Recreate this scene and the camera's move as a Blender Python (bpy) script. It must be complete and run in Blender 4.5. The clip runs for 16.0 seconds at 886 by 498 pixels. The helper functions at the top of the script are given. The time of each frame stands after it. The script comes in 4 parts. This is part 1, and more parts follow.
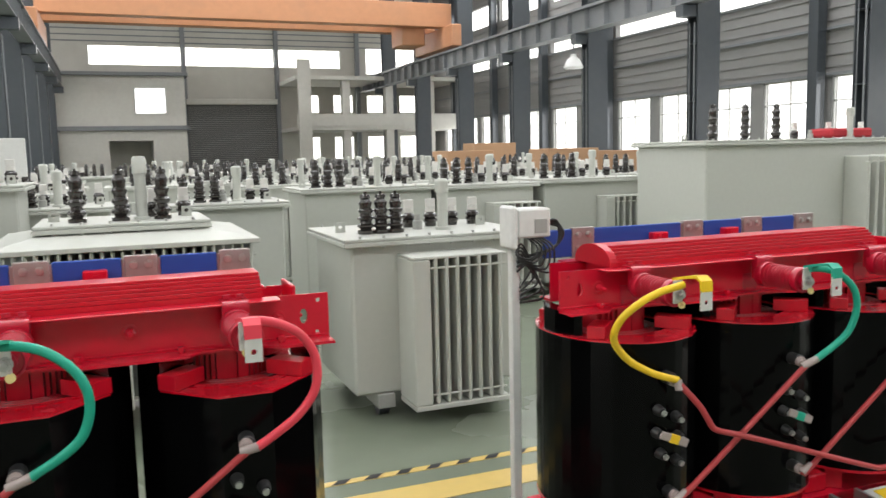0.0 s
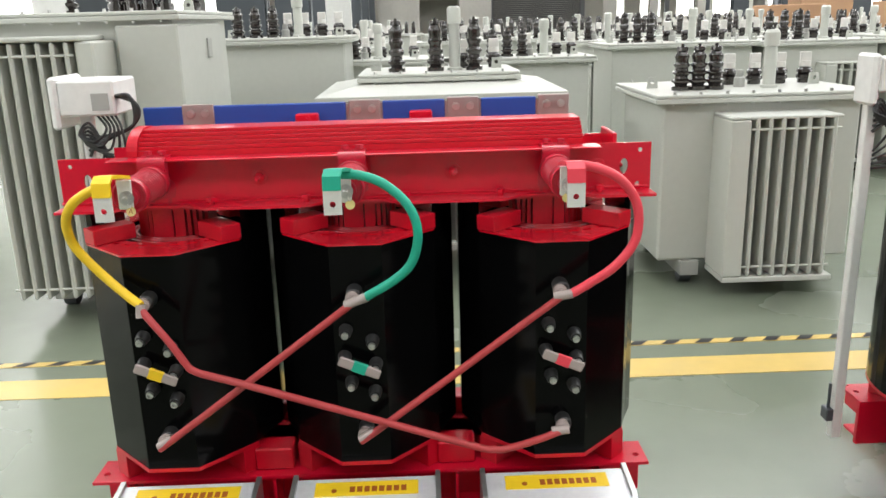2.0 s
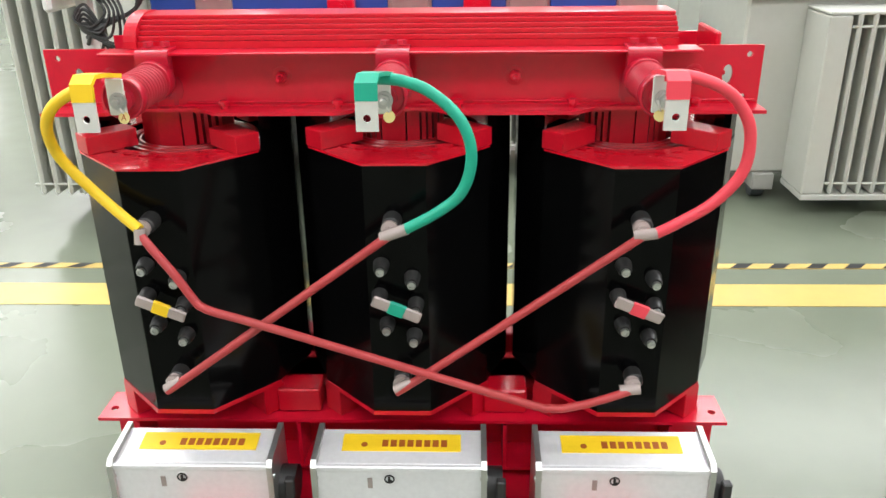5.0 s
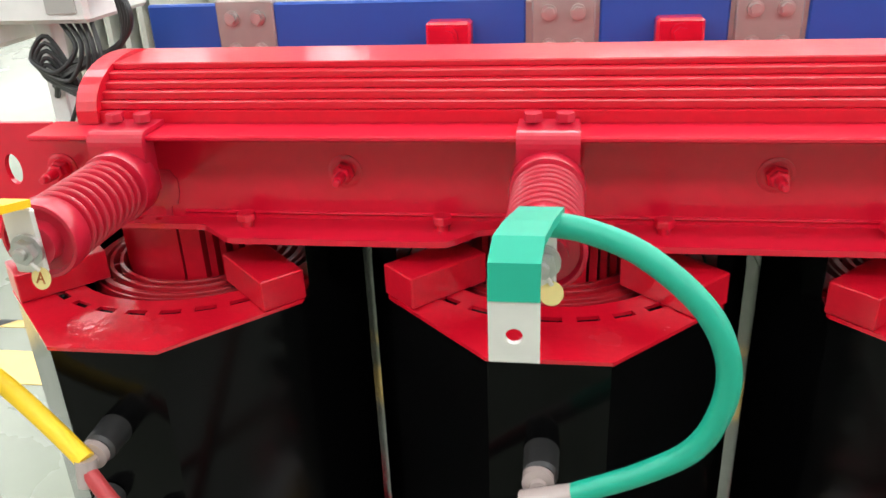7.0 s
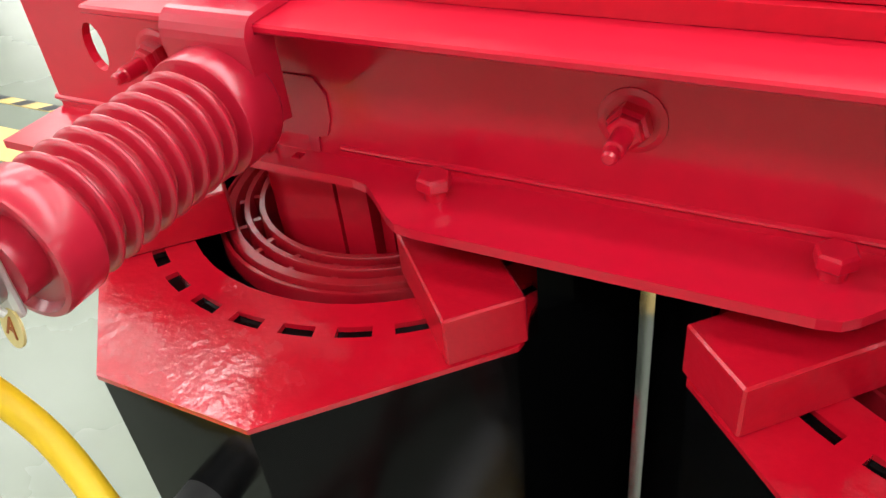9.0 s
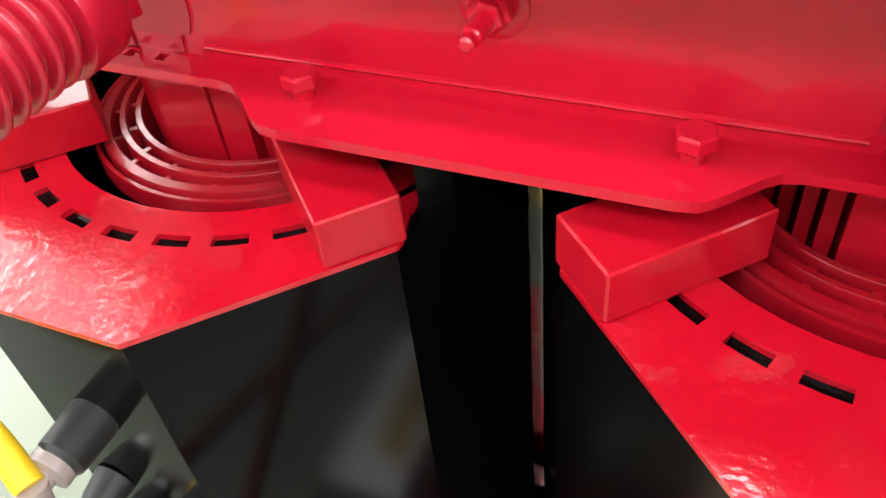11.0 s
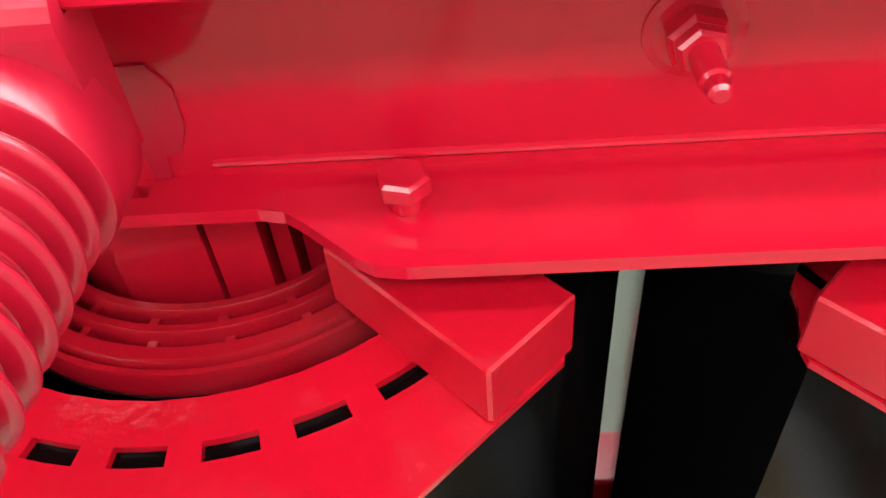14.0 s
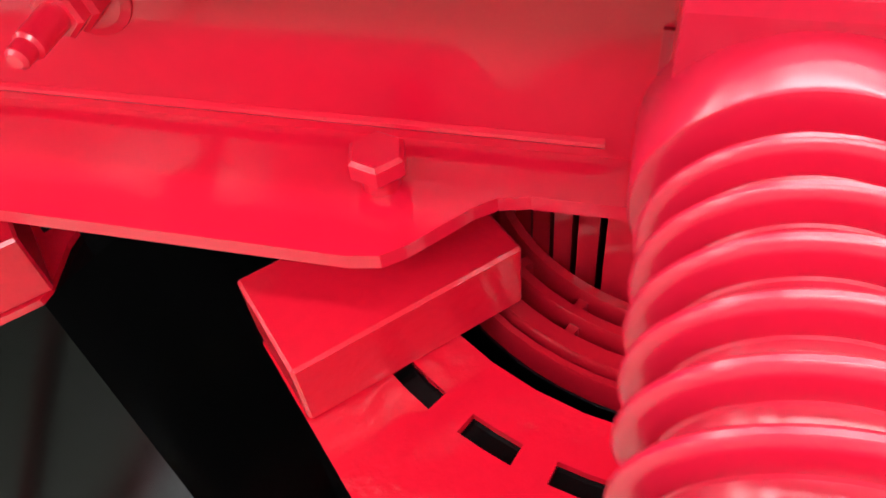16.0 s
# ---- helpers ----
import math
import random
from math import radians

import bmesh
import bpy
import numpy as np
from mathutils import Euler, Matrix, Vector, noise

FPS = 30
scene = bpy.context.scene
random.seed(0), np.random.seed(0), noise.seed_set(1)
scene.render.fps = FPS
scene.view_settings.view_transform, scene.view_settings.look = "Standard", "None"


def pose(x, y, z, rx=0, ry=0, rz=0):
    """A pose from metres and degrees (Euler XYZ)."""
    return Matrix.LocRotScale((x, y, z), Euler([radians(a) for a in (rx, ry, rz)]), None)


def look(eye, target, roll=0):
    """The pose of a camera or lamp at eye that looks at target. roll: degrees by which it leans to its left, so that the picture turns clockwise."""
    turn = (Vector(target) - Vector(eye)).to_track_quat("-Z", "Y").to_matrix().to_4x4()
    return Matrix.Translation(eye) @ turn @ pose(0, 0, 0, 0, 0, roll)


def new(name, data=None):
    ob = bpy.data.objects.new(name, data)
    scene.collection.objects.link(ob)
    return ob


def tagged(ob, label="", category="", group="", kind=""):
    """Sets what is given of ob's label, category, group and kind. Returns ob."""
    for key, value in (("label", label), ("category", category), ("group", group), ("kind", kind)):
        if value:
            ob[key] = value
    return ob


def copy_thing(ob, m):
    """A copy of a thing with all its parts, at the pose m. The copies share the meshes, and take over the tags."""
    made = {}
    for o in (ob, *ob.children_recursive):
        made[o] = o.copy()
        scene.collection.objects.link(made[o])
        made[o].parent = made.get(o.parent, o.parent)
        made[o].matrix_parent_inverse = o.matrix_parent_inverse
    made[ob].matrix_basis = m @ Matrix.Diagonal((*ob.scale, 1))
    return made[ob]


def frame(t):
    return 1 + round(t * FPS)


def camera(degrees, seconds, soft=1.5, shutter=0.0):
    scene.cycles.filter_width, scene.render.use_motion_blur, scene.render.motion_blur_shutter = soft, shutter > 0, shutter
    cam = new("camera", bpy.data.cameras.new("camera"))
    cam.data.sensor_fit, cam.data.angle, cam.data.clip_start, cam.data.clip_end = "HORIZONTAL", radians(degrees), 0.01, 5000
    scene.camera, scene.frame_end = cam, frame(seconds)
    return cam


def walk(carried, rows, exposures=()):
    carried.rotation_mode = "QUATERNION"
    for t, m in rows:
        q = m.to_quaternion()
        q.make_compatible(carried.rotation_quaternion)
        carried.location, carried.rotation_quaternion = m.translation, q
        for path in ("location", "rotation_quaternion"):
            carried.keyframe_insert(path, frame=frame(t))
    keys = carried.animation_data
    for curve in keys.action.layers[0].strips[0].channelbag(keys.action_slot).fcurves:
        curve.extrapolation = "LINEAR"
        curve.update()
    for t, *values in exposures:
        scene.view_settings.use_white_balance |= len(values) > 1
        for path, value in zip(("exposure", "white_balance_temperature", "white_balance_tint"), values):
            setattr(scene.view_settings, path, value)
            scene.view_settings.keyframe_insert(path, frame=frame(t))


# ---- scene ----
cam = camera(57.0, 16.0, shutter=0.1)
PATH = [
    (0, (0.236, -2.098, 1.463), (0.975, -0.255, 1.23), -1.3),
    (0.5, (0.18, -2.059, 1.465), (0.592, -0.121, 1.193), -1.9),
    (1, (0.175, -2.047, 1.453), (0.362, -0.082, 1.127), -2.0),
    (1.5, (0.185, -2.017, 1.435), (0.276, -0.062, 1.021), -1.9),
    (2, (0.18, -2.004, 1.408), (0.219, -0.078, 0.868), -1.6),
    (2.5, (0.172, -2.009, 1.398), (0.19, -0.12, 0.742), -1.2),
    (3, (0.17, -2.009, 1.393), (0.187, -0.149, 0.657), -0.9),
    (3.2, (0.169, -2.006, 1.394), (0.188, -0.156, 0.633), -0.7),
    (5.3, (0.151, -1.58, 1.375), (0.081, 0.255, 0.582), -0.8),
    (5.5, (0.134, -1.516, 1.362), (0.065, 0.319, 0.569), -0.9),
    (6, (0.07, -1.299, 1.37), (-0.045, 0.53, 0.569), -1.7),
    (6.5, (0.05, -1.085, 1.361), (-0.158, 0.73, 0.547), -2.4),
    (7, (0.021, -0.871, 1.355), (-0.264, 0.925, 0.522), -2.5),
    (7.5, (-0.053, -0.69, 1.337), (-0.471, 1.07, 0.485), -3.8),
    (8, (-0.091, -0.555, 1.33), (-0.704, 1.056, 0.315), -5.3),
    (8.2, (-0.096, -0.496, 1.299), (-0.837, 1.043, 0.259), -7.7),
    (10.3, (-0.152, -0.369, 1.261), (-0.97, 0.859, -0.088), -8.5),
    (10.5, (-0.144, -0.372, 1.259), (-0.918, 0.872, -0.103), -8.1),
    (11, (-0.085, -0.377, 1.256), (-0.739, 0.916, -0.122), -7.0),
    (11.5, (-0.015, -0.367, 1.231), (-0.669, 0.973, -0.101), -7.2),
    (12, (0.01, -0.338, 1.233), (-0.5, 1.041, -0.124), -6.4),
    (12.5, (0.034, -0.296, 1.239), (-0.228, 1.097, -0.172), -5.7),
    (13, (0.07, -0.292, 1.228), (-0.059, 1.183, -0.117), -5.8),
    (13.5, (0.114, -0.283, 1.226), (0.024, 1.15, -0.166), -6.5),
    (14, (0.167, -0.279, 1.217), (0.054, 1.128, -0.2), -5.9),
    (14.5, (0.197, -0.242, 1.217), (0.0, 1.107, -0.247), -7.3),
    (15, (0.219, -0.209, 1.212), (-0.026, 1.076, -0.301), -8.7),
    (15.5, (0.293, -0.209, 1.216), (0.044, 1.053, -0.316), -7.2),
    (15.7, (0.352, -0.208, 1.219), (0.04, 1.02, -0.34), -5.0),
    (15.9, (0.412, -0.220, 1.214), (0.13, 1.005, -0.352), -3.5),
    (16, (0.457, -0.226, 1.206), (0.044, 0.996, -0.323), -7.2),
]
walk(cam, [(t, look(eye, target, roll)) for t, eye, target, roll in PATH],
     exposures=[(0, -0.17), (0.5, -0.1), (1.0, -0.08), (1.5, -0.02), (2.0, 0.12), (3.0, 0.35), (5.5, 0.54), (6.0, 0.65), (6.5, 0.68), (7.0, 0.5), (8.0, 0.4), (10.5, 0.7), (11.0, 1.02), (11.5, 0.85), (12.0, 0.65), (12.5, 0.65), (13.5, 0.9), (14.0, 1.05), (14.5, 1.15), (15.5, 1.1), (16.0, 1.2)])

# ---- light ----
world = bpy.data.worlds.new("sky")
scene.world = world
world.use_nodes = True
wn = world.node_tree.nodes
sky = wn.new("ShaderNodeTexSky")
sky.sky_type, sky.sun_disc = "NISHITA", False
sky.sun_elevation, sky.sun_rotation = radians(50), radians(120)
world.node_tree.links.new(sky.outputs[0], wn["Background"].inputs[0])
wn["Background"].inputs[1].default_value = 0.12


def area_lamp(name, x, y, z, sx, sy, power, rx=0, ry=0, rz=0, color=(1, 1, 1)):
    d = bpy.data.lights.new(name, "AREA")
    d.shape, d.size, d.size_y, d.energy, d.color = "RECTANGLE", sx, sy, power, color
    ob = new(name, d)
    ob.matrix_world = pose(x, y, z, rx, ry, rz)
    return ob


# daylight through the window bands and unseen roof strips, spaced to suit the highlights
SKYLIGHTS = [(-7.7, 2.4), (-1.7, 0.8), (5.3, 2.4), (9.6, 0.8), (14.2, 2.4), (22.3, 0.8), (28.3, 2.4)]
for y_, w_ in SKYLIGHTS:
    area_lamp("unseen_skylight", 4.5, y_, 10.3, 26, w_, 640 * w_)
area_lamp("window_daylight", 17.7, 16, 2.3, 52, 1.5, 700, 90, 0, 90)
area_lamp("window_daylight", 17.7, 16, 8.2, 52, 0.9, 700, 90, 0, 90)
area_lamp("window_daylight", -8.9, 16, 6.3, 52, 1.2, 600, 90, 0, -90)
area_lamp("window_daylight", 5.5, 42.6, 6.75, 13, 0.9, 250, -90, 0, 0)

# ---- materials ----


def material(name, color, rough=0.5, metal=0.0, grain=0.06, grain_size=40.0, stain=0.08, stain_size=3.0, bump=0.02, coat=0.0,
             rough_var=0.08, dirt=(0.2, 0.18, 0.15), random_tint=0.0, spec=0.5, coat_rough=0.15):
    m = bpy.data.materials.new(name)
    m.use_nodes = True
    nt = m.node_tree
    n, l = nt.nodes, nt.links
    b = n["Principled BSDF"]
    tc = n.new("ShaderNodeTexCoord")
    n1 = n.new("ShaderNodeTexNoise")
    n1.inputs["Scale"].default_value, n1.inputs["Detail"].default_value = grain_size, 4
    n2 = n.new("ShaderNodeTexNoise")
    n2.inputs["Scale"].default_value, n2.inputs["Detail"].default_value = stain_size, 6
    l.new(tc.outputs["Object"], n1.inputs["Vector"])
    l.new(tc.outputs["Object"], n2.inputs["Vector"])
    base = n.new("ShaderNodeMix")
    base.data_type, base.blend_type = "RGBA", "MIX"
    base.inputs["A"].default_value = (*color, 1)
    base.inputs["B"].default_value = (*[c * (1 - 3 * grain) for c in color], 1)
    l.new(n1.outputs["Fac"], base.inputs["Factor"])
    ramp = n.new("ShaderNodeMapRange")
    ramp.inputs["From Min"].default_value, ramp.inputs["From Max"].default_value = 0.5, 0.8
    ramp.inputs["To Max"].default_value = stain * 2
    l.new(n2.outputs["Fac"], ramp.inputs["Value"])
    mix = n.new("ShaderNodeMix")
    mix.data_type, mix.blend_type = "RGBA", "MIX"
    mix.inputs["B"].default_value = (*[0.5 * c + 0.5 * d for c, d in zip(color, dirt)], 1)
    l.new(ramp.outputs["Result"], mix.inputs["Factor"])
    l.new(base.outputs["Result"], mix.inputs["A"])
    out = mix.outputs["Result"]
    if random_tint:
        info = n.new("ShaderNodeObjectInfo")
        hsv = n.new("ShaderNodeHueSaturation")
        mr = n.new("ShaderNodeMapRange")
        mr.inputs["To Min"].default_value, mr.inputs["To Max"].default_value = 1 - random_tint, 1 + random_tint
        l.new(info.outputs["Random"], mr.inputs["Value"])
        l.new(mr.outputs["Result"], hsv.inputs["Value"])
        l.new(out, hsv.inputs["Color"])
        out = hsv.outputs["Color"]
    l.new(out, b.inputs["Base Color"])
    rr = n.new("ShaderNodeMapRange")
    rr.inputs["To Min"].default_value, rr.inputs["To Max"].default_value = max(0.03, rough - rough_var), min(1, rough + rough_var)
    l.new(n2.outputs["Fac"], rr.inputs["Value"])
    l.new(rr.outputs["Result"], b.inputs["Roughness"])
    b.inputs["Metallic"].default_value = metal
    b.inputs["Coat Weight"].default_value = coat
    b.inputs["Coat Roughness"].default_value = coat_rough
    b.inputs["Specular IOR Level"].default_value = spec
    if bump:
        bp = n.new("ShaderNodeBump")
        bp.inputs["Strength"].default_value, bp.inputs["Distance"].default_value = bump * 5, 0.002
        l.new(n1.outputs["Fac"], bp.inputs["Height"])
        l.new(bp.outputs["Normal"], b.inputs["Normal"])
        l.new(bp.outputs["Normal"], b.inputs["Coat Normal"])
    return m


def glowing(name, color, strength):
    m = bpy.data.materials.new(name)
    m.use_nodes = True
    b = m.node_tree.nodes["Principled BSDF"]
    b.inputs["Base Color"].default_value = (*color, 1)
    b.inputs["Emission Color"].default_value = (*color, 1)
    b.inputs["Emission Strength"].default_value = strength
    return m


RED = material("red enamel", (0.61, 0.0055, 0.028), 0.36, grain=0.05, grain_size=60, stain=0.10, stain_size=5, bump=0.012, coat=0.75, coat_rough=0.12, spec=0.14, dirt=(0.5, 0.08, 0.08))
RED_CORE = material("red core varnish", (0.58, 0.006, 0.022), 0.40, grain=0.08, grain_size=90, stain=0.1, stain_size=6, bump=0.03, coat=0.5, coat_rough=0.16, spec=0.2, dirt=(0.5, 0.1, 0.1))
RED_EPOXY = material("red cast epoxy", (0.57, 0.005, 0.020), 0.36, grain=0.06, grain_size=150, stain=0.14, stain_size=9, bump=0.03, coat=0.5, coat_rough=0.12, spec=0.2, dirt=(0.6, 0.2, 0.2))
# Red epoxy in a darker copy, so the winding rings look shaded.
RED_WIND = material("shaded red glossy winding resin", (0.40, 0.004, 0.014), 0.30, grain=0.08, grain_size=120, stain=0.12, stain_size=14, bump=0.03, coat=1.0, coat_rough=0.07, dirt=(0.5, 0.15, 0.15))
RED_CAP = material("red rough cast resin", (0.58, 0.005, 0.020), 0.24, grain=0.05, grain_size=110, stain=0.06, stain_size=16, bump=0.06, coat=1.0, coat_rough=0.05, spec=0.25, dirt=(0.8, 0.25, 0.25), rough_var=0.14)
PRINT = material("brown print", (0.36, 0.09, 0.01), 0.6, bump=0)
RED_INS = material("dull red insulator resin", (0.46, 0.006, 0.028), 0.34, grain=0.03, grain_size=120, stain=0.05, bump=0.006, coat=0.75, coat_rough=0.2, spec=0.2)
BLACK = material("black cast epoxy", (0.0022, 0.0022, 0.0024), 0.14, spec=0.10, grain=0.1, grain_size=30, stain=0.06, stain_size=4, bump=0.008, coat=0.0, dirt=(0.015, 0.015, 0.013))
BLACK_RUB = material("black moulding", (0.02, 0.02, 0.02), 0.45, bump=0.01)
SILVER = material("galvanised fan sheet", (0.84, 0.84, 0.86), 0.34, metal=0.4, grain=0.05, grain_size=80, stain=0.08, dirt=(0.45, 0.45, 0.45))
STEEL = material("zinc hardware", (0.62, 0.62, 0.60), 0.35, metal=0.9, grain=0.08, stain=0.15, dirt=(0.3, 0.27, 0.22))
TIN = material("tinned copper", (0.80, 0.78, 0.74), 0.38, metal=0.45, grain=0.05, stain=0.12, dirt=(0.5, 0.45, 0.4))
BRASS = material("yellowed tag", (0.75, 0.62, 0.25), 0.4, metal=0.2)
YELLOW = material("yellow sleeve", (0.86, 0.56, 0.01), 0.45, grain=0.04, stain=0.06)
GREEN = material("green sleeve", (0.005, 0.36, 0.235), 0.45, grain=0.04, stain=0.06)
PINK = material("pink red sleeve", (0.80, 0.055, 0.085), 0.45, grain=0.04, stain=0.06)
DULLRED = material("dull red delta sleeve", (0.44, 0.042, 0.046), 0.5, grain=0.06, stain=0.12, dirt=(0.4, 0.2, 0.18))
CLEAR = material("clear shrink tube", (0.38, 0.31, 0.29), 0.25, grain=0.05, coat=0.4)
BLUE = material("blue busbar sleeve", (0.015, 0.07, 0.36), 0.42, grain=0.04, grain_size=25, stain=0.08, stain_size=6)
LUGGREY = material("dull busbar lug", (0.42, 0.36, 0.34), 0.4, metal=0.45, grain=0.08, stain=0.2)
GREY = material("pale grey tank paint", (0.52, 0.53, 0.48), 0.42, grain=0.03, grain_size=25, stain=0.10, stain_size=2.0, bump=0.012, dirt=(0.38, 0.37, 0.32), coat=0.1, random_tint=0.03)
GREYDK = material("grey gasket flange", (0.40, 0.40, 0.37), 0.5, grain=0.05, stain=0.12)
BROWN = material("dark glazed porcelain", (0.020, 0.014, 0.011), 0.18, grain=0.1, coat=0.6, spec=0.6)
WHITEPL = material("white plastic", (0.78, 0.78, 0.75), 0.42, stain=0.1, dirt=(0.5, 0.48, 0.42))
FLOORM = material("green epoxy floor", (0.195, 0.224, 0.165), 0.26, grain=0.05, grain_size=6, stain=0.26, stain_size=0.9, bump=0.004, coat=0.10, dirt=(0.27, 0.27, 0.22), rough_var=0.12)
YPAINT = material("yellow floor paint", (0.72, 0.52, 0.16), 0.36, grain=0.06, grain_size=12, stain=0.22, dirt=(0.5, 0.45, 0.32))
DARKST = material("dark blue grey steel paint", (0.062, 0.072, 0.082), 0.45, grain=0.08, grain_size=5, stain=0.15, stain_size=1.0, dirt=(0.14, 0.13, 0.12))
BEAMST = material("grey steel paint", (0.23, 0.24, 0.25), 0.5, grain=0.06, grain_size=5, stain=0.15, stain_size=1.0)
ORANGE = material("orange crane paint", (0.56, 0.26, 0.13), 0.5, grain=0.06, grain_size=4, stain=0.15, stain_size=1.0)
CLAD = material("grey corrugated cladding", (0.46, 0.46, 0.44), 0.5, grain=0.05, grain_size=2, stain=0.15, stain_size=0.6, random_tint=0.05)
CLAD_SIDE = material("mid grey side cladding", (0.31, 0.305, 0.295), 0.5, grain=0.05, grain_size=2, stain=0.15, stain_size=0.6, random_tint=0.05)
CLAD_END = material("pale beige end cladding", (0.60, 0.58, 0.52), 0.5, grain=0.05, grain_size=2, stain=0.15, stain_size=0.6)
CONC = material("off white plaster", (0.66, 0.645, 0.59), 0.8, grain=0.05, grain_size=6, stain=0.15, stain_size=0.7)
SHUTTER = material("dark roller shutter", (0.16, 0.155, 0.15), 0.5, grain=0.06, stain=0.12)
GLOW = glowing("daylight outside", (1.0, 0.99, 0.97), 2.2)
CARD = material("brown cardboard", (0.46, 0.27, 0.15), 0.8, grain=0.08, stain=0.12)
LAMPW = material("white lamp housing", (0.8, 0.8, 0.78), 0.4)
BLACKIN = material("black print", (0.02, 0.02, 0.02), 0.6, bump=0)
LABELY = material("yellow warning label", (0.88, 0.60, 0.02), 0.4, bump=0)
REDCLOTH = material("red cover", (0.45, 0.02, 0.03), 0.7)

# ---- building helpers ----


def box(bm, x0, x1, y0, y1, z0, z1, bevel=0.0, m=None):
    vs = [bm.verts.new(p) for p in ((x0, y0, z0), (x1, y0, z0), (x1, y1, z0), (x0, y1, z0), (x0, y0, z1), (x1, y0, z1), (x1, y1, z1), (x0, y1, z1))]
    fs = [bm.faces.new([vs[i] for i in f]) for f in ((0, 3, 2, 1), (4, 5, 6, 7), (0, 1, 5, 4), (1, 2, 6, 5), (2, 3, 7, 6), (3, 0, 4, 7))]
    if bevel:
        es = list({e for f in fs for e in f.edges})
        r = bmesh.ops.bevel(bm, geom=es, offset=bevel, segments=1, affect="EDGES", clamp_overlap=True)
        vs = list({v for f in r["faces"] for v in f.verts})
    if m is not None:
        bmesh.ops.transform(bm, matrix=m, verts=vs)
    return vs


def lathe(bm, profile, p0, axis, seg=24, caps=True):
    """profile: (distance along axis, radius)."""
    a = Vector(axis).normalized()
    u = a.orthogonal().normalized()
    w = a.cross(u)
    rings = []
    for d, r in profile:
        rings.append([bm.verts.new(Vector(p0) + a * d + (u * math.cos(2 * math.pi * k / seg) + w * math.sin(2 * math.pi * k / seg)) * r) for k in range(seg)])
    for r0, r1 in zip(rings, rings[1:]):
        for k in range(seg):
            f = bm.faces.new((r0[k], r0[(k + 1) % seg], r1[(k + 1) % seg], r1[k]))
            f.smooth = seg > 8
    if caps:
        bm.faces.new(rings[0][::-1])
        bm.faces.new(rings[-1])


def cyl(bm, p0, p1, r, seg=20, r2=None):
    d = Vector(p1) - Vector(p0)
    lathe(bm, [(0, r), (d.length, r if r2 is None else r2)], p0, d, seg)


def smooth_path(points, steps=8):
    """A Catmull-Rom line through the points."""
    p = [Vector(q) for q in points]
    p = [2 * p[0] - p[1]] + p + [2 * p[-1] - p[-2]]
    out = []
    for a, b, c, d in zip(p, p[1:], p[2:], p[3:]):
        for k in range(steps):
            t = k / steps
            out.append(0.5 * (2 * b + (c - a) * t + (2 * a - 5 * b + 4 * c - d) * t * t + (3 * b - a - 3 * c + d) * t ** 3))
    return out + [p[-2]]


def tube(bm, points, r, seg=12, steps=8):
    pts = smooth_path(points, steps) if steps else [Vector(q) for q in points]
    t0 = (pts[1] - pts[0]).normalized()
    u = t0.orthogonal().normalized()
    rings = []
    for i, p in enumerate(pts):
        t = (pts[min(i + 1, len(pts) - 1)] - pts[max(i - 1, 0)]).normalized()
        u = (u - t * u.dot(t)).normalized()
        w = t.cross(u)
        rings.append([bm.verts.new(p + (u * math.cos(2 * math.pi * k / seg) + w * math.sin(2 * math.pi * k / seg)) * r) for k in range(seg)])
    for r0, r1 in zip(rings, rings[1:]):
        for k in range(seg):
            bm.faces.new((r0[k], r0[(k + 1) % seg], r1[(k + 1) % seg], r1[k])).smooth = True
    bm.faces.new(rings[0][::-1])
    bm.faces.new(rings[-1])


def prism(bm, outline, z0, z1, holes=(), m=None, bevel=0.0):
    """A flat plate between z0 and z1 with that outline and holes through it."""
    part_bm = bmesh.new()
    edges = []
    for loop in (outline, *holes):
        vs = [part_bm.verts.new((x, y, z1)) for x, y in loop]
        edges += [part_bm.edges.new((vs[i], vs[(i + 1) % len(vs)])) for i in range(len(vs))]
    bmesh.ops.triangle_fill(part_bm, edges=edges, use_beauty=True, use_dissolve=False, normal=(0, 0, 1))
    g = bmesh.ops.extrude_face_region(part_bm, geom=part_bm.faces[:])
    bmesh.ops.translate(part_bm, verts=[v for v in g["geom"] if isinstance(v, bmesh.types.BMVert)], vec=(0, 0, z0 - z1))
    bmesh.ops.recalc_face_normals(part_bm, faces=part_bm.faces[:])
    if m is not None:
        part_bm.transform(m)
    me = bpy.data.meshes.new("tmp")
    part_bm.to_mesh(me)
    part_bm.free()
    bm.from_mesh(me)
    bpy.data.meshes.remove(me)


def thing(name, label, category, group="", loc=(0, 0, 0), rz=0):
    ob = new(name)
    ob.matrix_world = pose(*loc, 0, 0, rz)
    ob.empty_display_size = 0.2
    return tagged(ob, label, category, group)


def part(name, bm, mat, parent=None, label="", recalc=True):
    if recalc:
        bmesh.ops.recalc_face_normals(bm, faces=bm.faces[:])
    for e in bm.edges:
        if len(e.link_faces) == 2 and e.calc_face_angle(0) > 0.6:
            e.smooth = False
    me = bpy.data.meshes.new(name)
    bm.to_mesh(me)
    bm.free()
    me.materials.append(mat)
    ob = new(name, me)
    if parent is not None:
        ob.parent = parent
    if label:
        tagged(ob, label)
    return ob


def clone(ob, name, parent, dx=0, dy=0, dz=0, rz=0):
    """Another object on the same mesh, as a part."""
    o = new(name, ob.data)
    o.parent = parent
    o.matrix_basis = pose(dx, dy, dz, 0, 0, rz)
    return o


def structure(name, bm, mat, label, category=""):
    return tagged(part(name, bm, mat), label, category or name.split("_")[0], kind="structure")


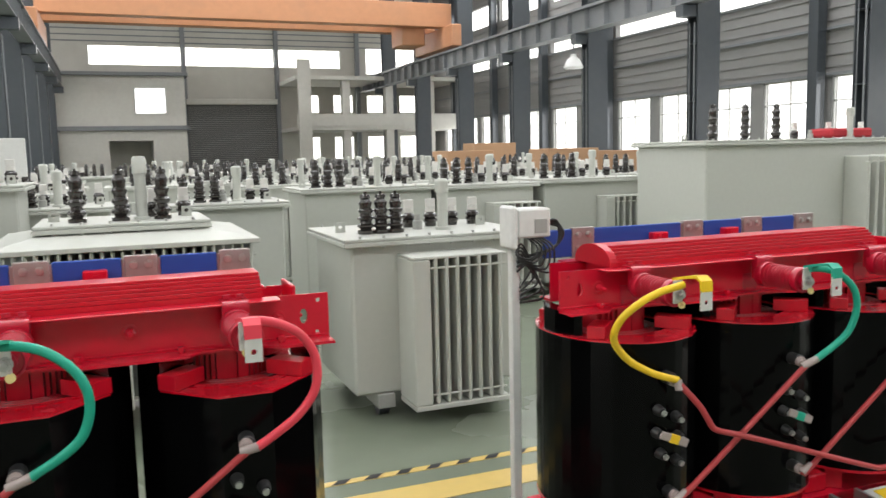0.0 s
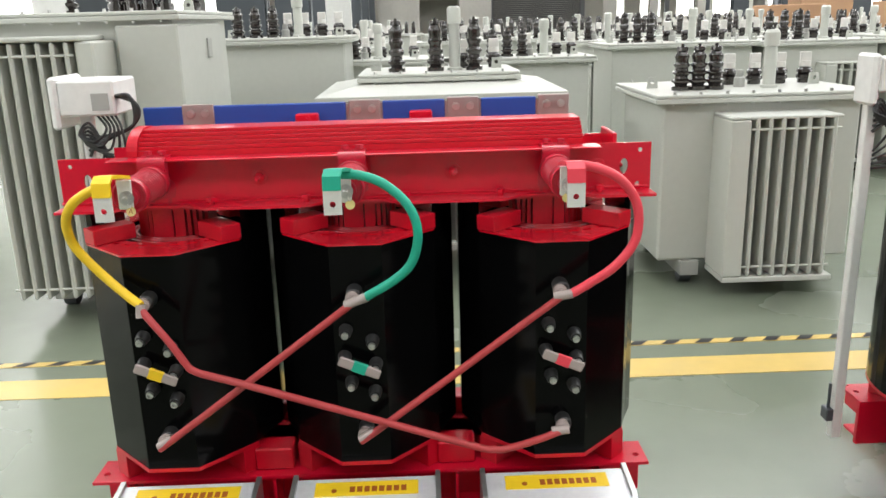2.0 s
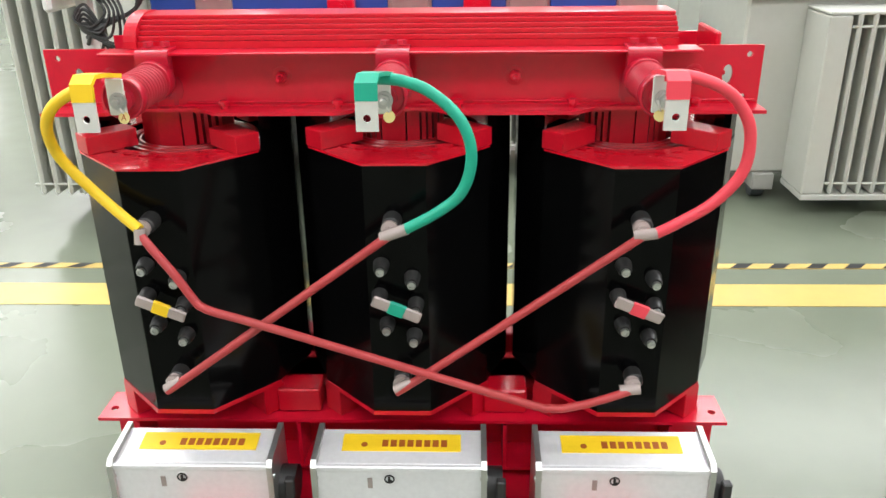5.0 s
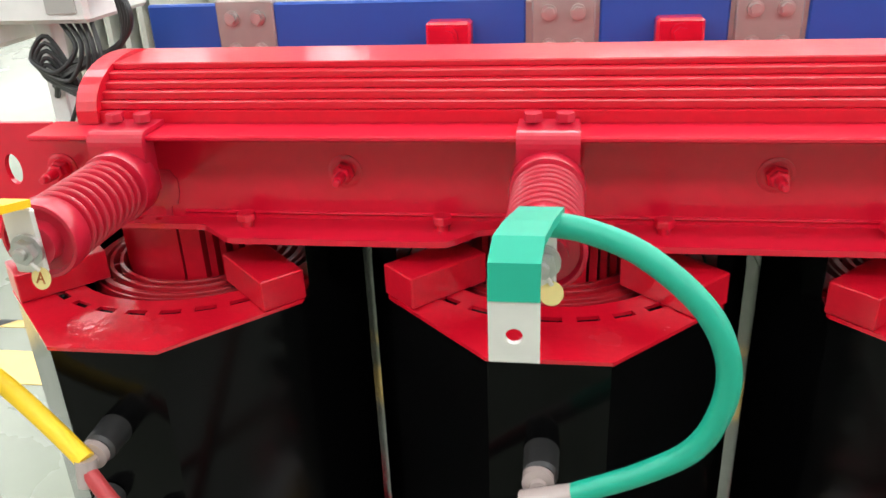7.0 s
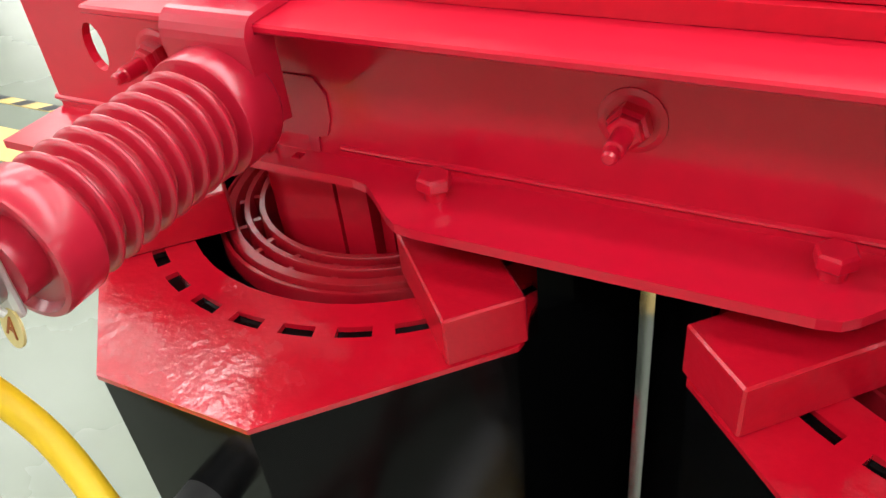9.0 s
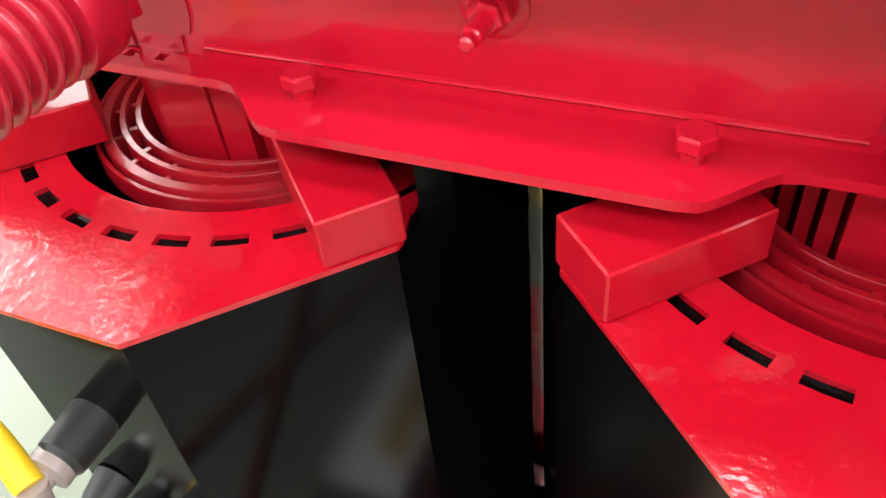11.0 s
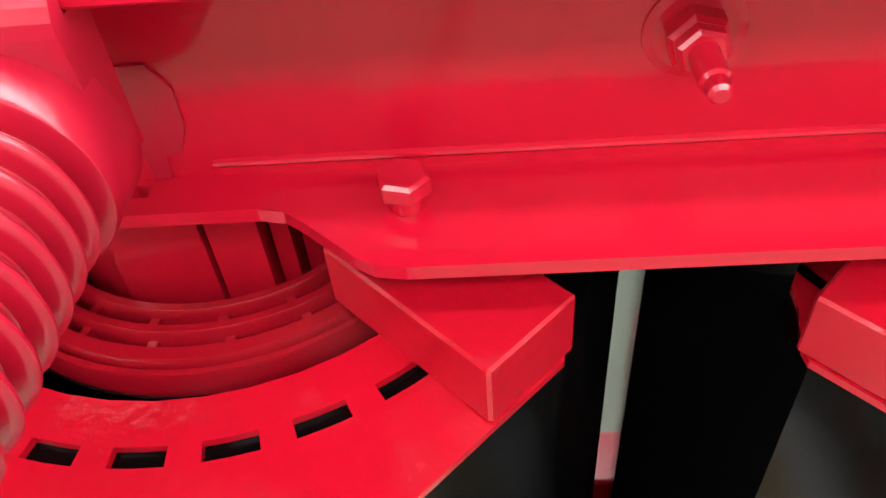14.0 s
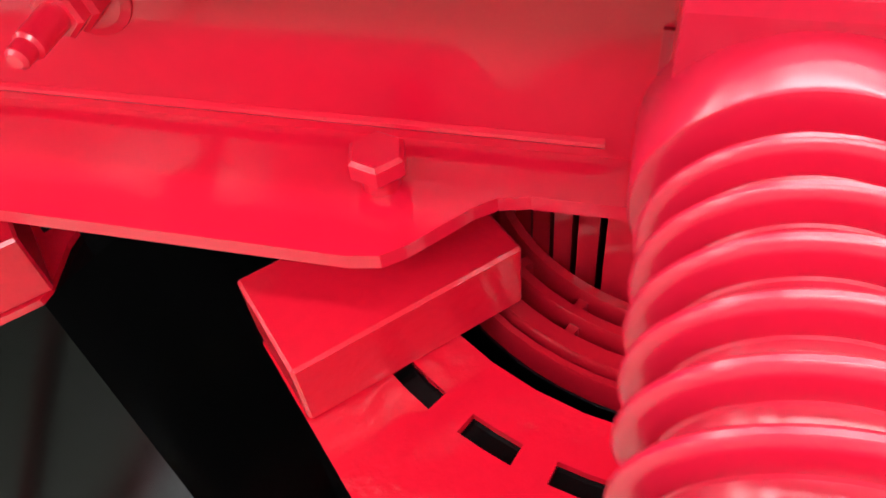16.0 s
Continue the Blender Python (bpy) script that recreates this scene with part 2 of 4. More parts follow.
def circle(cx, cy, r, n=32, a0=0.0, a1=2 * math.pi):
    return [(cx + r * math.cos(a0 + (a1 - a0) * k / n), cy + r * math.sin(a0 + (a1 - a0) * k / n)) for k in range(n)]


# ---- the hall ----
bm = bmesh.new()
box(bm, -9, 18.3, -14, 43.3, -0.2, 0)
structure("floor", bm, FLOORM, "glossy pale green epoxy factory floor")
bm = bmesh.new()
box(bm, -9, 18, 1.005, 1.185, 0.0, 0.0025)
structure("floor_line", bm, YPAINT, "broad yellow line painted along the floor", "floor line")
bm = bmesh.new()
box(bm, -9, 18, 1.33, 1.378, 0.0, 0.0022)
tape = structure("floor_tape", bm, YPAINT, "yellow and black striped warning tape on floor", "tape")
bm = bmesh.new()
for k in range(180):
    x = -9 + k * 0.15
    vs = [bm.verts.new(p) for p in ((x, 1.331, 0.0036), (x + 0.062, 1.331, 0.0036), (x + 0.105, 1.377, 0.0036), (x + 0.043, 1.377, 0.0036))]
    bm.faces.new(vs)
tagged(part("stripe", bm, BLACKIN, tape, "black slanted tape stripes"), kind="stuff")


def wall_with_openings(name, axis, at, thick, u0, u1, z0, z1, openings, mat, label):
    """A wall along x or y at the plane at, with rectangular openings (u0, u1, z0, z1) cut through."""
    us = sorted({u0, u1, *[o[0] for o in openings], *[o[1] for o in openings]})
    zs = sorted({z0, z1, *[o[2] for o in openings], *[o[3] for o in openings]})
    bm = bmesh.new()
    for ua, ub in zip(us, us[1:]):
        for za, zb in zip(zs, zs[1:]):
            cu, cz = (ua + ub) / 2, (za + zb) / 2
            if any(o[0] < cu < o[1] and o[2] < cz < o[3] for o in openings):
                continue
            if axis == "x":
                box(bm, ua, ub, at, at + thick, za, zb)
            else:
                box(bm, at, at + thick, ua, ub, za, zb)
    bmesh.ops.remove_doubles(bm, verts=bm.verts[:], dist=0.0005)
    return structure(name, bm, mat, label, "wall")


COLS = [39.3 - 4.94 * k for k in range(11)]
# right outer wall with two bands of windows
low = []
for k in range(20):
    y = 41.5 - 2.47 * k - 1.95
    low.append((y, y + 1.95, 1.35, 3.26))
wall_with_openings("wall_east", "y", 18, 0.2, -14, 43, 0, 10.3, low + [(y0, y0 + 4.7, za, zb) for y0 in [c - 4.82 for c in COLS] for za, zb in ((5.6, 6.03), (7.7, 8.7))], CLAD_SIDE, "grey corrugated metal side wall with window bands")
# ribs of the cladding
bm = bmesh.new()
for z in [3.5 + 0.30 * k for k in range(7)] + [6.2 + 0.3 * k for k in range(13) if not 7.5 < 6.2 + 0.3 * k < 8.7]:
    box(bm, 17.955, 18.003, -14, 43, z, z + 0.06)
tagged(part("cladding_rib", bm, CLAD_SIDE), "horizontal ribs of grey wall cladding", "wall rib", kind="structure")
bm = bmesh.new()
for z in (3.27, 4.45, 5.5, 6.1, 1.3):
    box(bm, 17.86, 17.95, -14, 43, z, z + 0.07)
tagged(part("wall_girt", bm, BEAMST), "grey horizontal steel wall girts", "wall girt", kind="structure")
bm = bmesh.new()
for a, b, z0, z1 in low:
    for u in (a, (a + b) / 2 - 0.02, b - 0.04):
        box(bm, 18.05, 18.1, u, u + 0.04, z0, z1)
    for z in (z0, z0 + 1.25, z1 - 0.04):
        box(bm, 18.05, 18.1, a, b, z, z + 0.04)
tagged(part("window_1", bm, WHITEPL), "white window frames of side wall", "window", kind="structure")
# far end wall
ends = [(-0.5, 3.9, 6.28, 7.23), (4.0, 8.7, 6.28, 7.23), (8.8, 12.4, 6.28, 7.23)]
wall_with_openings("wall_north", "x", 43, 0.2, -9, 18.3, 0, 10.3, ends + [(13.9, 15.4, 6.0, 7.4), (15.6, 17.2, 6.0, 7.4)] +
                   [(10.0 + 1.95 * k, 11.1 + 1.95 * k, 3.85, 4.8) for k in range(4)] + [(10.0 + 1.95 * k, 11.1 + 1.95 * k, 1.3, 2.5) for k in range(4)], CLAD_END,
                   "pale beige end wall with a long window band")
bm = bmesh.new()
for z in [7.4 + 0.3 * k for k in range(9)]:
    box(bm, -3, 18, 42.955, 43.003, z, z + 0.06)
for x in (3.9, 8.7, 13.2):
    box(bm, x, x + 0.22, 42.7, 42.95, 0, 10.2)
tagged(part("end_wall_frame", bm, BEAMST), "steel posts and ribs of the end wall", "wall frame", kind="structure")
# roller shutter door
door = tagged(new("door_1"), "dark closed roller shutter door in end wall", "door", kind="structure")
door.matrix_world = pose(0, 42.6, 0)
bm = bmesh.new()
for k in range(43):
    box(bm, 4.05, 8.65, 0.0, 0.08, 0.1 * k, 0.1 * k + 0.085, 0.01)
part("slats", bm, SHUTTER, door)
bm = bmesh.new()
box(bm, 4.0, 8.7, -0.25, 0.15, 4.25, 4.55, 0.03)
part("shutter_box", bm, CONC, door, "pale shutter housing box")
# white two storey office box beside the door
office = tagged(new("office_box"), "two storey off-white office box inside the hall", "office", kind="structure")
office.matrix_world = pose(0, 40.5, 0)
bm = bmesh.new()
for a, b, z0, z1 in ((-1.9, 3.8, 3.1, 5.5), (-1.9, 0.2, 0, 2.9), (2.2, 3.8, 0, 2.9), (0.2, 2.2, 2.4, 2.9)):
    box(bm, a, b, 0, 2.4, z0, z1)
part("wall", bm, CONC, office)
bm = bmesh.new()
box(bm, -2.1, 3.95, -0.3, 2.4, 2.9, 3.1)
box(bm, -2.1, 3.95, -0.3, 2.4, 5.5, 5.66)
part("slab", bm, BEAMST, office)
# The pane itself glows on the solid wall, standing in for daylight.
bm = bmesh.new()
box(bm, 1.5, 2.85, -0.03, 0.05, 3.72, 4.9)
w_ = part("window", bm, GLOW, office, "upper office window with a glowing pane for daylight")
bm = bmesh.new()
box(bm, 1.42, 1.5, -0.06, 0.05, 3.64, 4.98)
box(bm, 2.85, 2.93, -0.06, 0.05, 3.64, 4.98)
box(bm, 1.42, 2.93, -0.06, 0.05, 4.9, 4.98)
box(bm, 1.42, 2.93, -0.06, 0.05, 3.64, 3.72)
part("frame", bm, WHITEPL, w_)
# concrete mezzanine on the right of the door
mez = tagged(new("mezzanine"), "white concrete mezzanine with columns and parapet", "mezzanine", kind="structure")
mez.matrix_world = pose(0, 40.0, 0)
bm = bmesh.new()
box(bm, 8.9, 18, -1.5, 3.0, 2.75, 2.95)
box(bm, 8.9, 18, -1.6, -1.45, 2.95, 3.55)
box(bm, 8.9, 18, -1.5, 3.0, 5.25, 5.45)
part("slab", bm, CONC, mez)
bm = bmesh.new()
for x in (11.3, 13.6, 15.9):
    box(bm, x, x + 0.4, -1.3, -0.9, 0, 2.74)
    box(bm, x, x + 0.4, -1.3, -0.9, 2.96, 5.24)
box(bm, 8.95, 9.6, -1.75, -1.62, 0, 6.2)
part("column", bm, CONC, mez)
# closing walls and roof; south wall and roof are unseen, added to enclose the light
west = [(c - 4.4, c - 0.4, 1.4, 2.6) for c in COLS] + [(c - 4.6, c - 0.2, 5.0, 8.2) for c in COLS]
wall_with_openings("wall_west", "y", -9.2, 0.2, -14, 43, 0, 10.3, west, CLAD, "grey metal side wall of the aisle with windows")
bm = bmesh.new()
box(bm, -12.1, -12, -20, 50, -1, 14)
tagged(part("backdrop", bm, GLOW), "bright daylight outside the aisle windows", "backdrop", kind="structure")
bm = bmesh.new()
box(bm, -8.9, -7.4, 8, 42.9, 3.55, 3.8)
box(bm, -7.46, -7.4, 8, 42.9, 4.55, 4.65)
for k in range(24):
    box(bm, -7.45, -7.41, 8.2 + 1.5 * k, 8.24 + 1.5 * k, 3.8, 4.55)
structure("gallery", bm, CONC, "pale concrete gallery with handrail along the aisle")
bm = bmesh.new()
box(bm, -9, 18, -14.2, -14, 0, 10.3)
structure("wall_south", bm, CLAD, "unseen grey end wall added behind")
bm = bmesh.new()
edges = [-14.2] + [e for y_, w_ in SKYLIGHTS for e in (y_ - w_ / 2, y_ + w_ / 2)] + [43.3]
for a, b in zip(edges[::2], edges[1::2]):
    box(bm, -9.2, 18.3, a, b, 10.35, 10.5)
for y_, w_ in SKYLIGHTS:
    box(bm, -9.2, -8.6, y_ - w_ / 2, y_ + w_ / 2, 10.35, 10.5)
    box(bm, 17.6, 18.3, y_ - w_ / 2, y_ + w_ / 2, 10.35, 10.5)
structure("ceiling", bm, CLAD, "unseen grey roof added with crosswise skylight strips")
# steel columns
for side, xc in (("west", -2.35), ("east", 14.0)):
    for k, y in enumerate(COLS[:10]):
        if side == "west":
            y += 0.65
        if side == "west" and -1.5 < y < 1.5:
            continue
        t = tagged(new("column"), "dark blue grey steel column of the hall", "column", "hall columns", "structure")
        t.matrix_world = pose(xc, y, 0)
        bm = bmesh.new()
        box(bm, -0.34, 0.34, -0.19, -0.165, 0, 9.9)
        box(bm, -0.34, 0.34, 0.165, 0.19, 0, 9.9)
        box(bm, -0.012, 0.012, -0.165, 0.165, 0, 9.9)
        for z in (1.2, 2.6, 4.0, 5.4):
            box(bm, -0.33, -0.012, -0.165, 0.165, z, z + 0.02)
            box(bm, 0.012, 0.33, -0.165, 0.165, z, z + 0.02)
        part("steel_section", bm, DARKST, t)
        bm = bmesh.new()
        sx = 0.36 if side == "west" else -0.36
        cyl(bm, (sx, -0.1, 0), (sx, -0.1, 4.5), 0.02, 8)
        cyl(bm, (sx, 0.08, 1.3), (sx, 0.08, 4.5), 0.012, 8)
        part("conduit", bm, BEAMST, t)
        bm = bmesh.new()
        sgn = 1 if side == "west" else -1
        box(bm, min(sgn * 0.34, sgn * 0.75), max(sgn * 0.34, sgn * 0.75), -0.15, 0.15, 4.62, 4.9)
        part("corbel", bm, DARKST, t)
# lighter wall posts between the columns on the outer wall
for k, y in enumerate(COLS[:9]):
    t = tagged(new("wall_post"), "slim dark steel wall post between windows", "wall post", "wall posts", "structure")
    bm = bmesh.new()
    box(bm, 17.55, 17.85, y - 0.16, y + 0.16, 0, 10.2)
    part("post", bm, DARKST, t)
# crane runway beams and rails
for xc, nm in ((13.5, "runway_beam"), (-1.85, "runway_beam")):
    bm = bmesh.new()
    box(bm, xc - 0.2, xc + 0.2, -14, 42.5, 4.93, 4.96)
    box(bm, xc - 0.2, xc + 0.2, -14, 42.5, 5.57, 5.6)
    box(bm, xc - 0.02, xc + 0.02, -14, 42.5, 4.96, 5.57)
    box(bm, xc - 0.04, xc + 0.04, -14, 42.5, 5.6, 5.7)
    for k in range(56):
        box(bm, xc - 0.18, xc + 0.18, -14 + k, -13.985 + k, 4.96, 5.57)
    tagged(part(nm, bm, BEAMST), "grey steel crane runway beam along columns", "runway beam", kind="structure")
# orange overhead crane at the far end
crane = thing("overhead_crane", "orange double girder bridge crane across hall", "crane", loc=(0, 30, 0))
bm = bmesh.new()
box(bm, -1.9, 13.6, -0.3, 0.25, 6.6, 7.55, 0.02)
part("girder", bm, ORANGE, crane)
bm = bmesh.new()
box(bm, -1.9, 13.6, 1.6, 2.15, 6.6, 7.55, 0.02)
part("girder", bm, ORANGE, crane)
for xc in (-2.0, 13.35):
    bm = bmesh.new()
    box(bm, xc - 0.15, xc + 0.25, -1.3, 3.1, 5.75, 6.6, 0.03)
    part("end_carriage", bm, ORANGE, crane)
bm = bmesh.new()
box(bm, 11.6, 12.6, 0.2, 1.6, 5.9, 7.6, 0.05)
part("hoist", bm, ORANGE, crane)
# daylight seen outside the openings
bm = bmesh.new()
box(bm, 21, 21.1, -20, 50, -1, 11)
tagged(part("backdrop", bm, GLOW), "bright daylight outside the windows", "backdrop", kind="structure")
bm = bmesh.new()
box(bm, -12, 20, 46, 46.1, -1, 9)
tagged(part("backdrop", bm, GLOW), "bright daylight outside the end windows", "backdrop", kind="structure")

# ---- dry-type transformer ----
P = 0.48          # distance between phases
CY = 0.10         # depth of the coil axes behind the clamp
PHASES = ((-P, YELLOW, "yellow"), (0.0, GREEN, "green"), (P, PINK, "red"))


def hex_bolt(bm, p, axis, r, h, washer=0.0, tip=0.0):
    a = Vector(axis).normalized()
    p = Vector(p)
    if washer:
        cyl(bm, p, p + a * 0.004, washer, 20)
    cyl(bm, p + a * 0.003, p + a * (0.003 + h), r, 6)
    if tip:
        lathe(bm, [(0, r * 0.55), (tip * 0.8, r * 0.55), (tip, r * 0.35)], p + a * (0.003 + h), a, 12)


def coil_outline(s=1.0, body=False, rounded=False):
    if rounded:
        return [(0.240 * s * math.cos(2 * math.pi * k / 48), CY + 0.277 * s * math.sin(2 * math.pi * k / 48)) for k in range(48)]
    half = [(0.0625, -0.177), (0.186, -0.0535), (0.187, -0.046), (0.181, -0.020), (0.181, 0.22), (0.187, 0.246), (0.186, 0.2535), (0.0625, 0.377)]
    if body:
        half = [(0.0615, -0.176), (0.185, -0.0525), (0.205, 0.0), (0.234, 0.065), (0.234, 0.135), (0.205, 0.2), (0.185, 0.2525), (0.0615, 0.376)]
    pts = [(x, y) for x, y in half] + [(-x, y) for x, y in half[::-1]]
    return [(x * s, CY + (y - CY) * s) for x, y in pts]


def ring_slots(r, n, half_len, half_w):
    """Rounded slots on an arc of that radius round the coil axis, towards the front."""
    out = []
    step = 0.205
    for k in range(-n, n + 1):
        a = -math.pi / 2 + k * step
        loop = []
        for da, dr in ((-half_len, -half_w), (0, -half_w), (half_len, -half_w), (half_len, half_w), (0, half_w), (-half_len, half_w)):
            loop.append(((r + dr) * math.cos(a + da / r), CY + (r + dr) * math.sin(a + da / r)))
        out.append(loop)
    return out


def build_coil(parent, x, sleeve, lift=0.0, rounded=False):
    bm = bmesh.new()
    prism(bm, coil_outline(body=True, rounded=rounded), 0.352, 0.8940 + lift, holes=[circle(0, CY, 0.172, 40)])
    coil = part("coil", bm, BLACK, parent, "glossy black cast resin coil")
    coil.matrix_basis = pose(x + (0.013, 0.012, 0.016)[int(round(x / P)) + 1], 0, 0)
    # end cap with ventilation slots
    bm = bmesh.new()
    prism(bm, coil_outline(1.004, rounded=rounded), 0.8942 + lift, 0.8985 + lift, holes=[circle(0, CY, 0.168, 48)] + ring_slots(0.197, 5, 0.0125, 0.0052))
    part("end_cap", bm, RED_CAP, coil, "red slotted resin end cap")
    bm = bmesh.new()
    prism(bm, coil_outline(1.003, rounded=rounded), 0.342, 0.352, holes=[circle(0, CY, 0.172, 40)])
    part("end_cap", bm, RED_EPOXY, coil, "red lower end cap")
    # black fillers added at the sides, up to the clamps, to keep the gaps dark
    for sx in (-1, 1):
        bm = bmesh.new()
        prism(bm, [(sx * a_, b_) for a_, b_ in ((0.1835, -0.012), (0.203, 0.004), (0.2335, 0.066), (0.2335, 0.134), (0.203, 0.196), (0.1835, 0.212))], 0.880, 0.9785)
        part("side_filler", bm, BLACK, coil, "black filler added to keep the side gap dark")
    # low voltage winding: concentric rings with spacers between
    for r0, r1, z in ((0.1425, 0.1475, 0.889), (0.1310, 0.1405, 0.892), (0.1185, 0.1248, 0.894), (0.1055, 0.1118, 0.895)):
        z += lift
        bm = bmesh.new()
        lathe(bm, [(0.36, r0), (0.36, r1), (z - 0.002, r1), (z, r1 - 0.001), (z, r0 + 0.001), (z - 0.002, r0), (0.36, r0)], (0, CY, 0), (0, 0, 1), 64, caps=False)
        part("winding_ring", bm, RED_WIND, coil)
    # Black cylinder over the ring's lower side puts the gap's shade into colour.
    bm = bmesh.new()
    lathe(bm, [(0.36, 0.1450), (0.36, 0.1490), (0.872 + lift, 0.1490), (0.872 + lift, 0.1450)], (0, CY, 0), (0, 0, 1), 48, caps=False)
    part("gap_shade", bm, BLACK, coil, "black cylinder added as shade in the winding gap")
    bm = bmesh.new()
    for k in range(20):
        a = 2 * math.pi * (k + 0.5) / 20
        m = Matrix.Translation((0, CY, 0)) @ Matrix.Rotation(a, 4, "Z")
        box(bm, 0.1108, 0.1195, -0.0024, 0.0024, 0.75, 0.889 + lift, 0, m)
        box(bm, 0.1240, 0.1320, -0.0024, 0.0024, 0.75, 0.887 + lift, 0, m @ Matrix.Rotation(0.03, 4, "Z"))
        box(bm, 0.1395, 0.1435, -0.0024, 0.0024, 0.75, 0.876 + lift, 0, m)
    tagged(part("winding_spacer", bm, RED_WIND, coil), kind="stuff")
    # slanted spacer blocks above and below the coil
    for sx in (-1, 1):
        for sy in (-1, 1):
            for z0, z1, ln in ((0.8988 + lift, 0.9365 + lift, 0.105), (0.275, 0.342, 0.10)):
                bm = bmesh.new()
                ang = math.atan2(-1, 1) if sy < 0 else math.atan2(1, 1)
                m = Matrix.Translation((0, CY, 0)) @ Matrix.Diagonal((sx, 1, 1, 1)) @ Matrix.Rotation(ang, 4, "Z")
                # along the diagonal: the outer face is flush with the cap
                box(bm, 0.238 - ln, 0.2400, -0.0245, 0.0310, z0, z1, 0.0015, m)
                part("spacer_block", bm, RED_EPOXY, coil)
    # tap studs with their link
    for tx, tz in ((-0.032, 0.700), (0.030, 0.672), (-0.038, 0.632), (0.036, 0.612), (-0.024, 0.567), (0.031, 0.540)):
        bm = bmesh.new()
        lathe(bm, [(0, 0.017), (0.022, 0.0145), (0.028, 0.012)], (tx, -0.176, tz + 0.004), (0, -1, -0.10), 18)
        s_ = part("tap_stud", bm, BLACK_RUB, coil, "black tap stud with steel insert")
        bm = bmesh.new()
        lathe(bm, [(0, 0.0085), (0.007, 0.0085), (0.0075, 0.005), (0.004, 0.004)], (tx, -0.206, tz + 0.001), (0, -1, -0.12), 14)
        part("insert", bm, STEEL, s_)
    bm = bmesh.new()
    m = Matrix.Translation((-0.001, -0.217, 0.622)) @ Euler((0, radians(23), 0)).to_matrix().to_4x4()
    box(bm, -0.052, 0.052, -0.004, 0.004, -0.0125, 0.0125, 0.003, m)
    link = part("tap_link", bm, CLEAR, coil, "tap changing link bar with coloured sleeve")
    bm = bmesh.new()
    box(bm, -0.018, 0.018, -0.0048, 0.0048, -0.0135, 0.0135, 0.002, m)
    part("sleeve", bm, sleeve, link)
    # upper and lower terminals
    bm = bmesh.new()
    lathe(bm, [(0, 0.019), (0.036, 0.018), (0.040, 0.015)], (-0.006, -0.176, 0.800), (0, -1, 0), 20)
    part("terminal_boss", bm, BLACK_RUB, coil)
    bm = bmesh.new()
    lathe(bm, [(0, 0.019), (0.03, 0.018), (0.034, 0.015)], (0.005, -0.176, 0.450), (0, -1, 0), 20)
    part("terminal_boss", bm, BLACK_RUB, coil)
    return coil


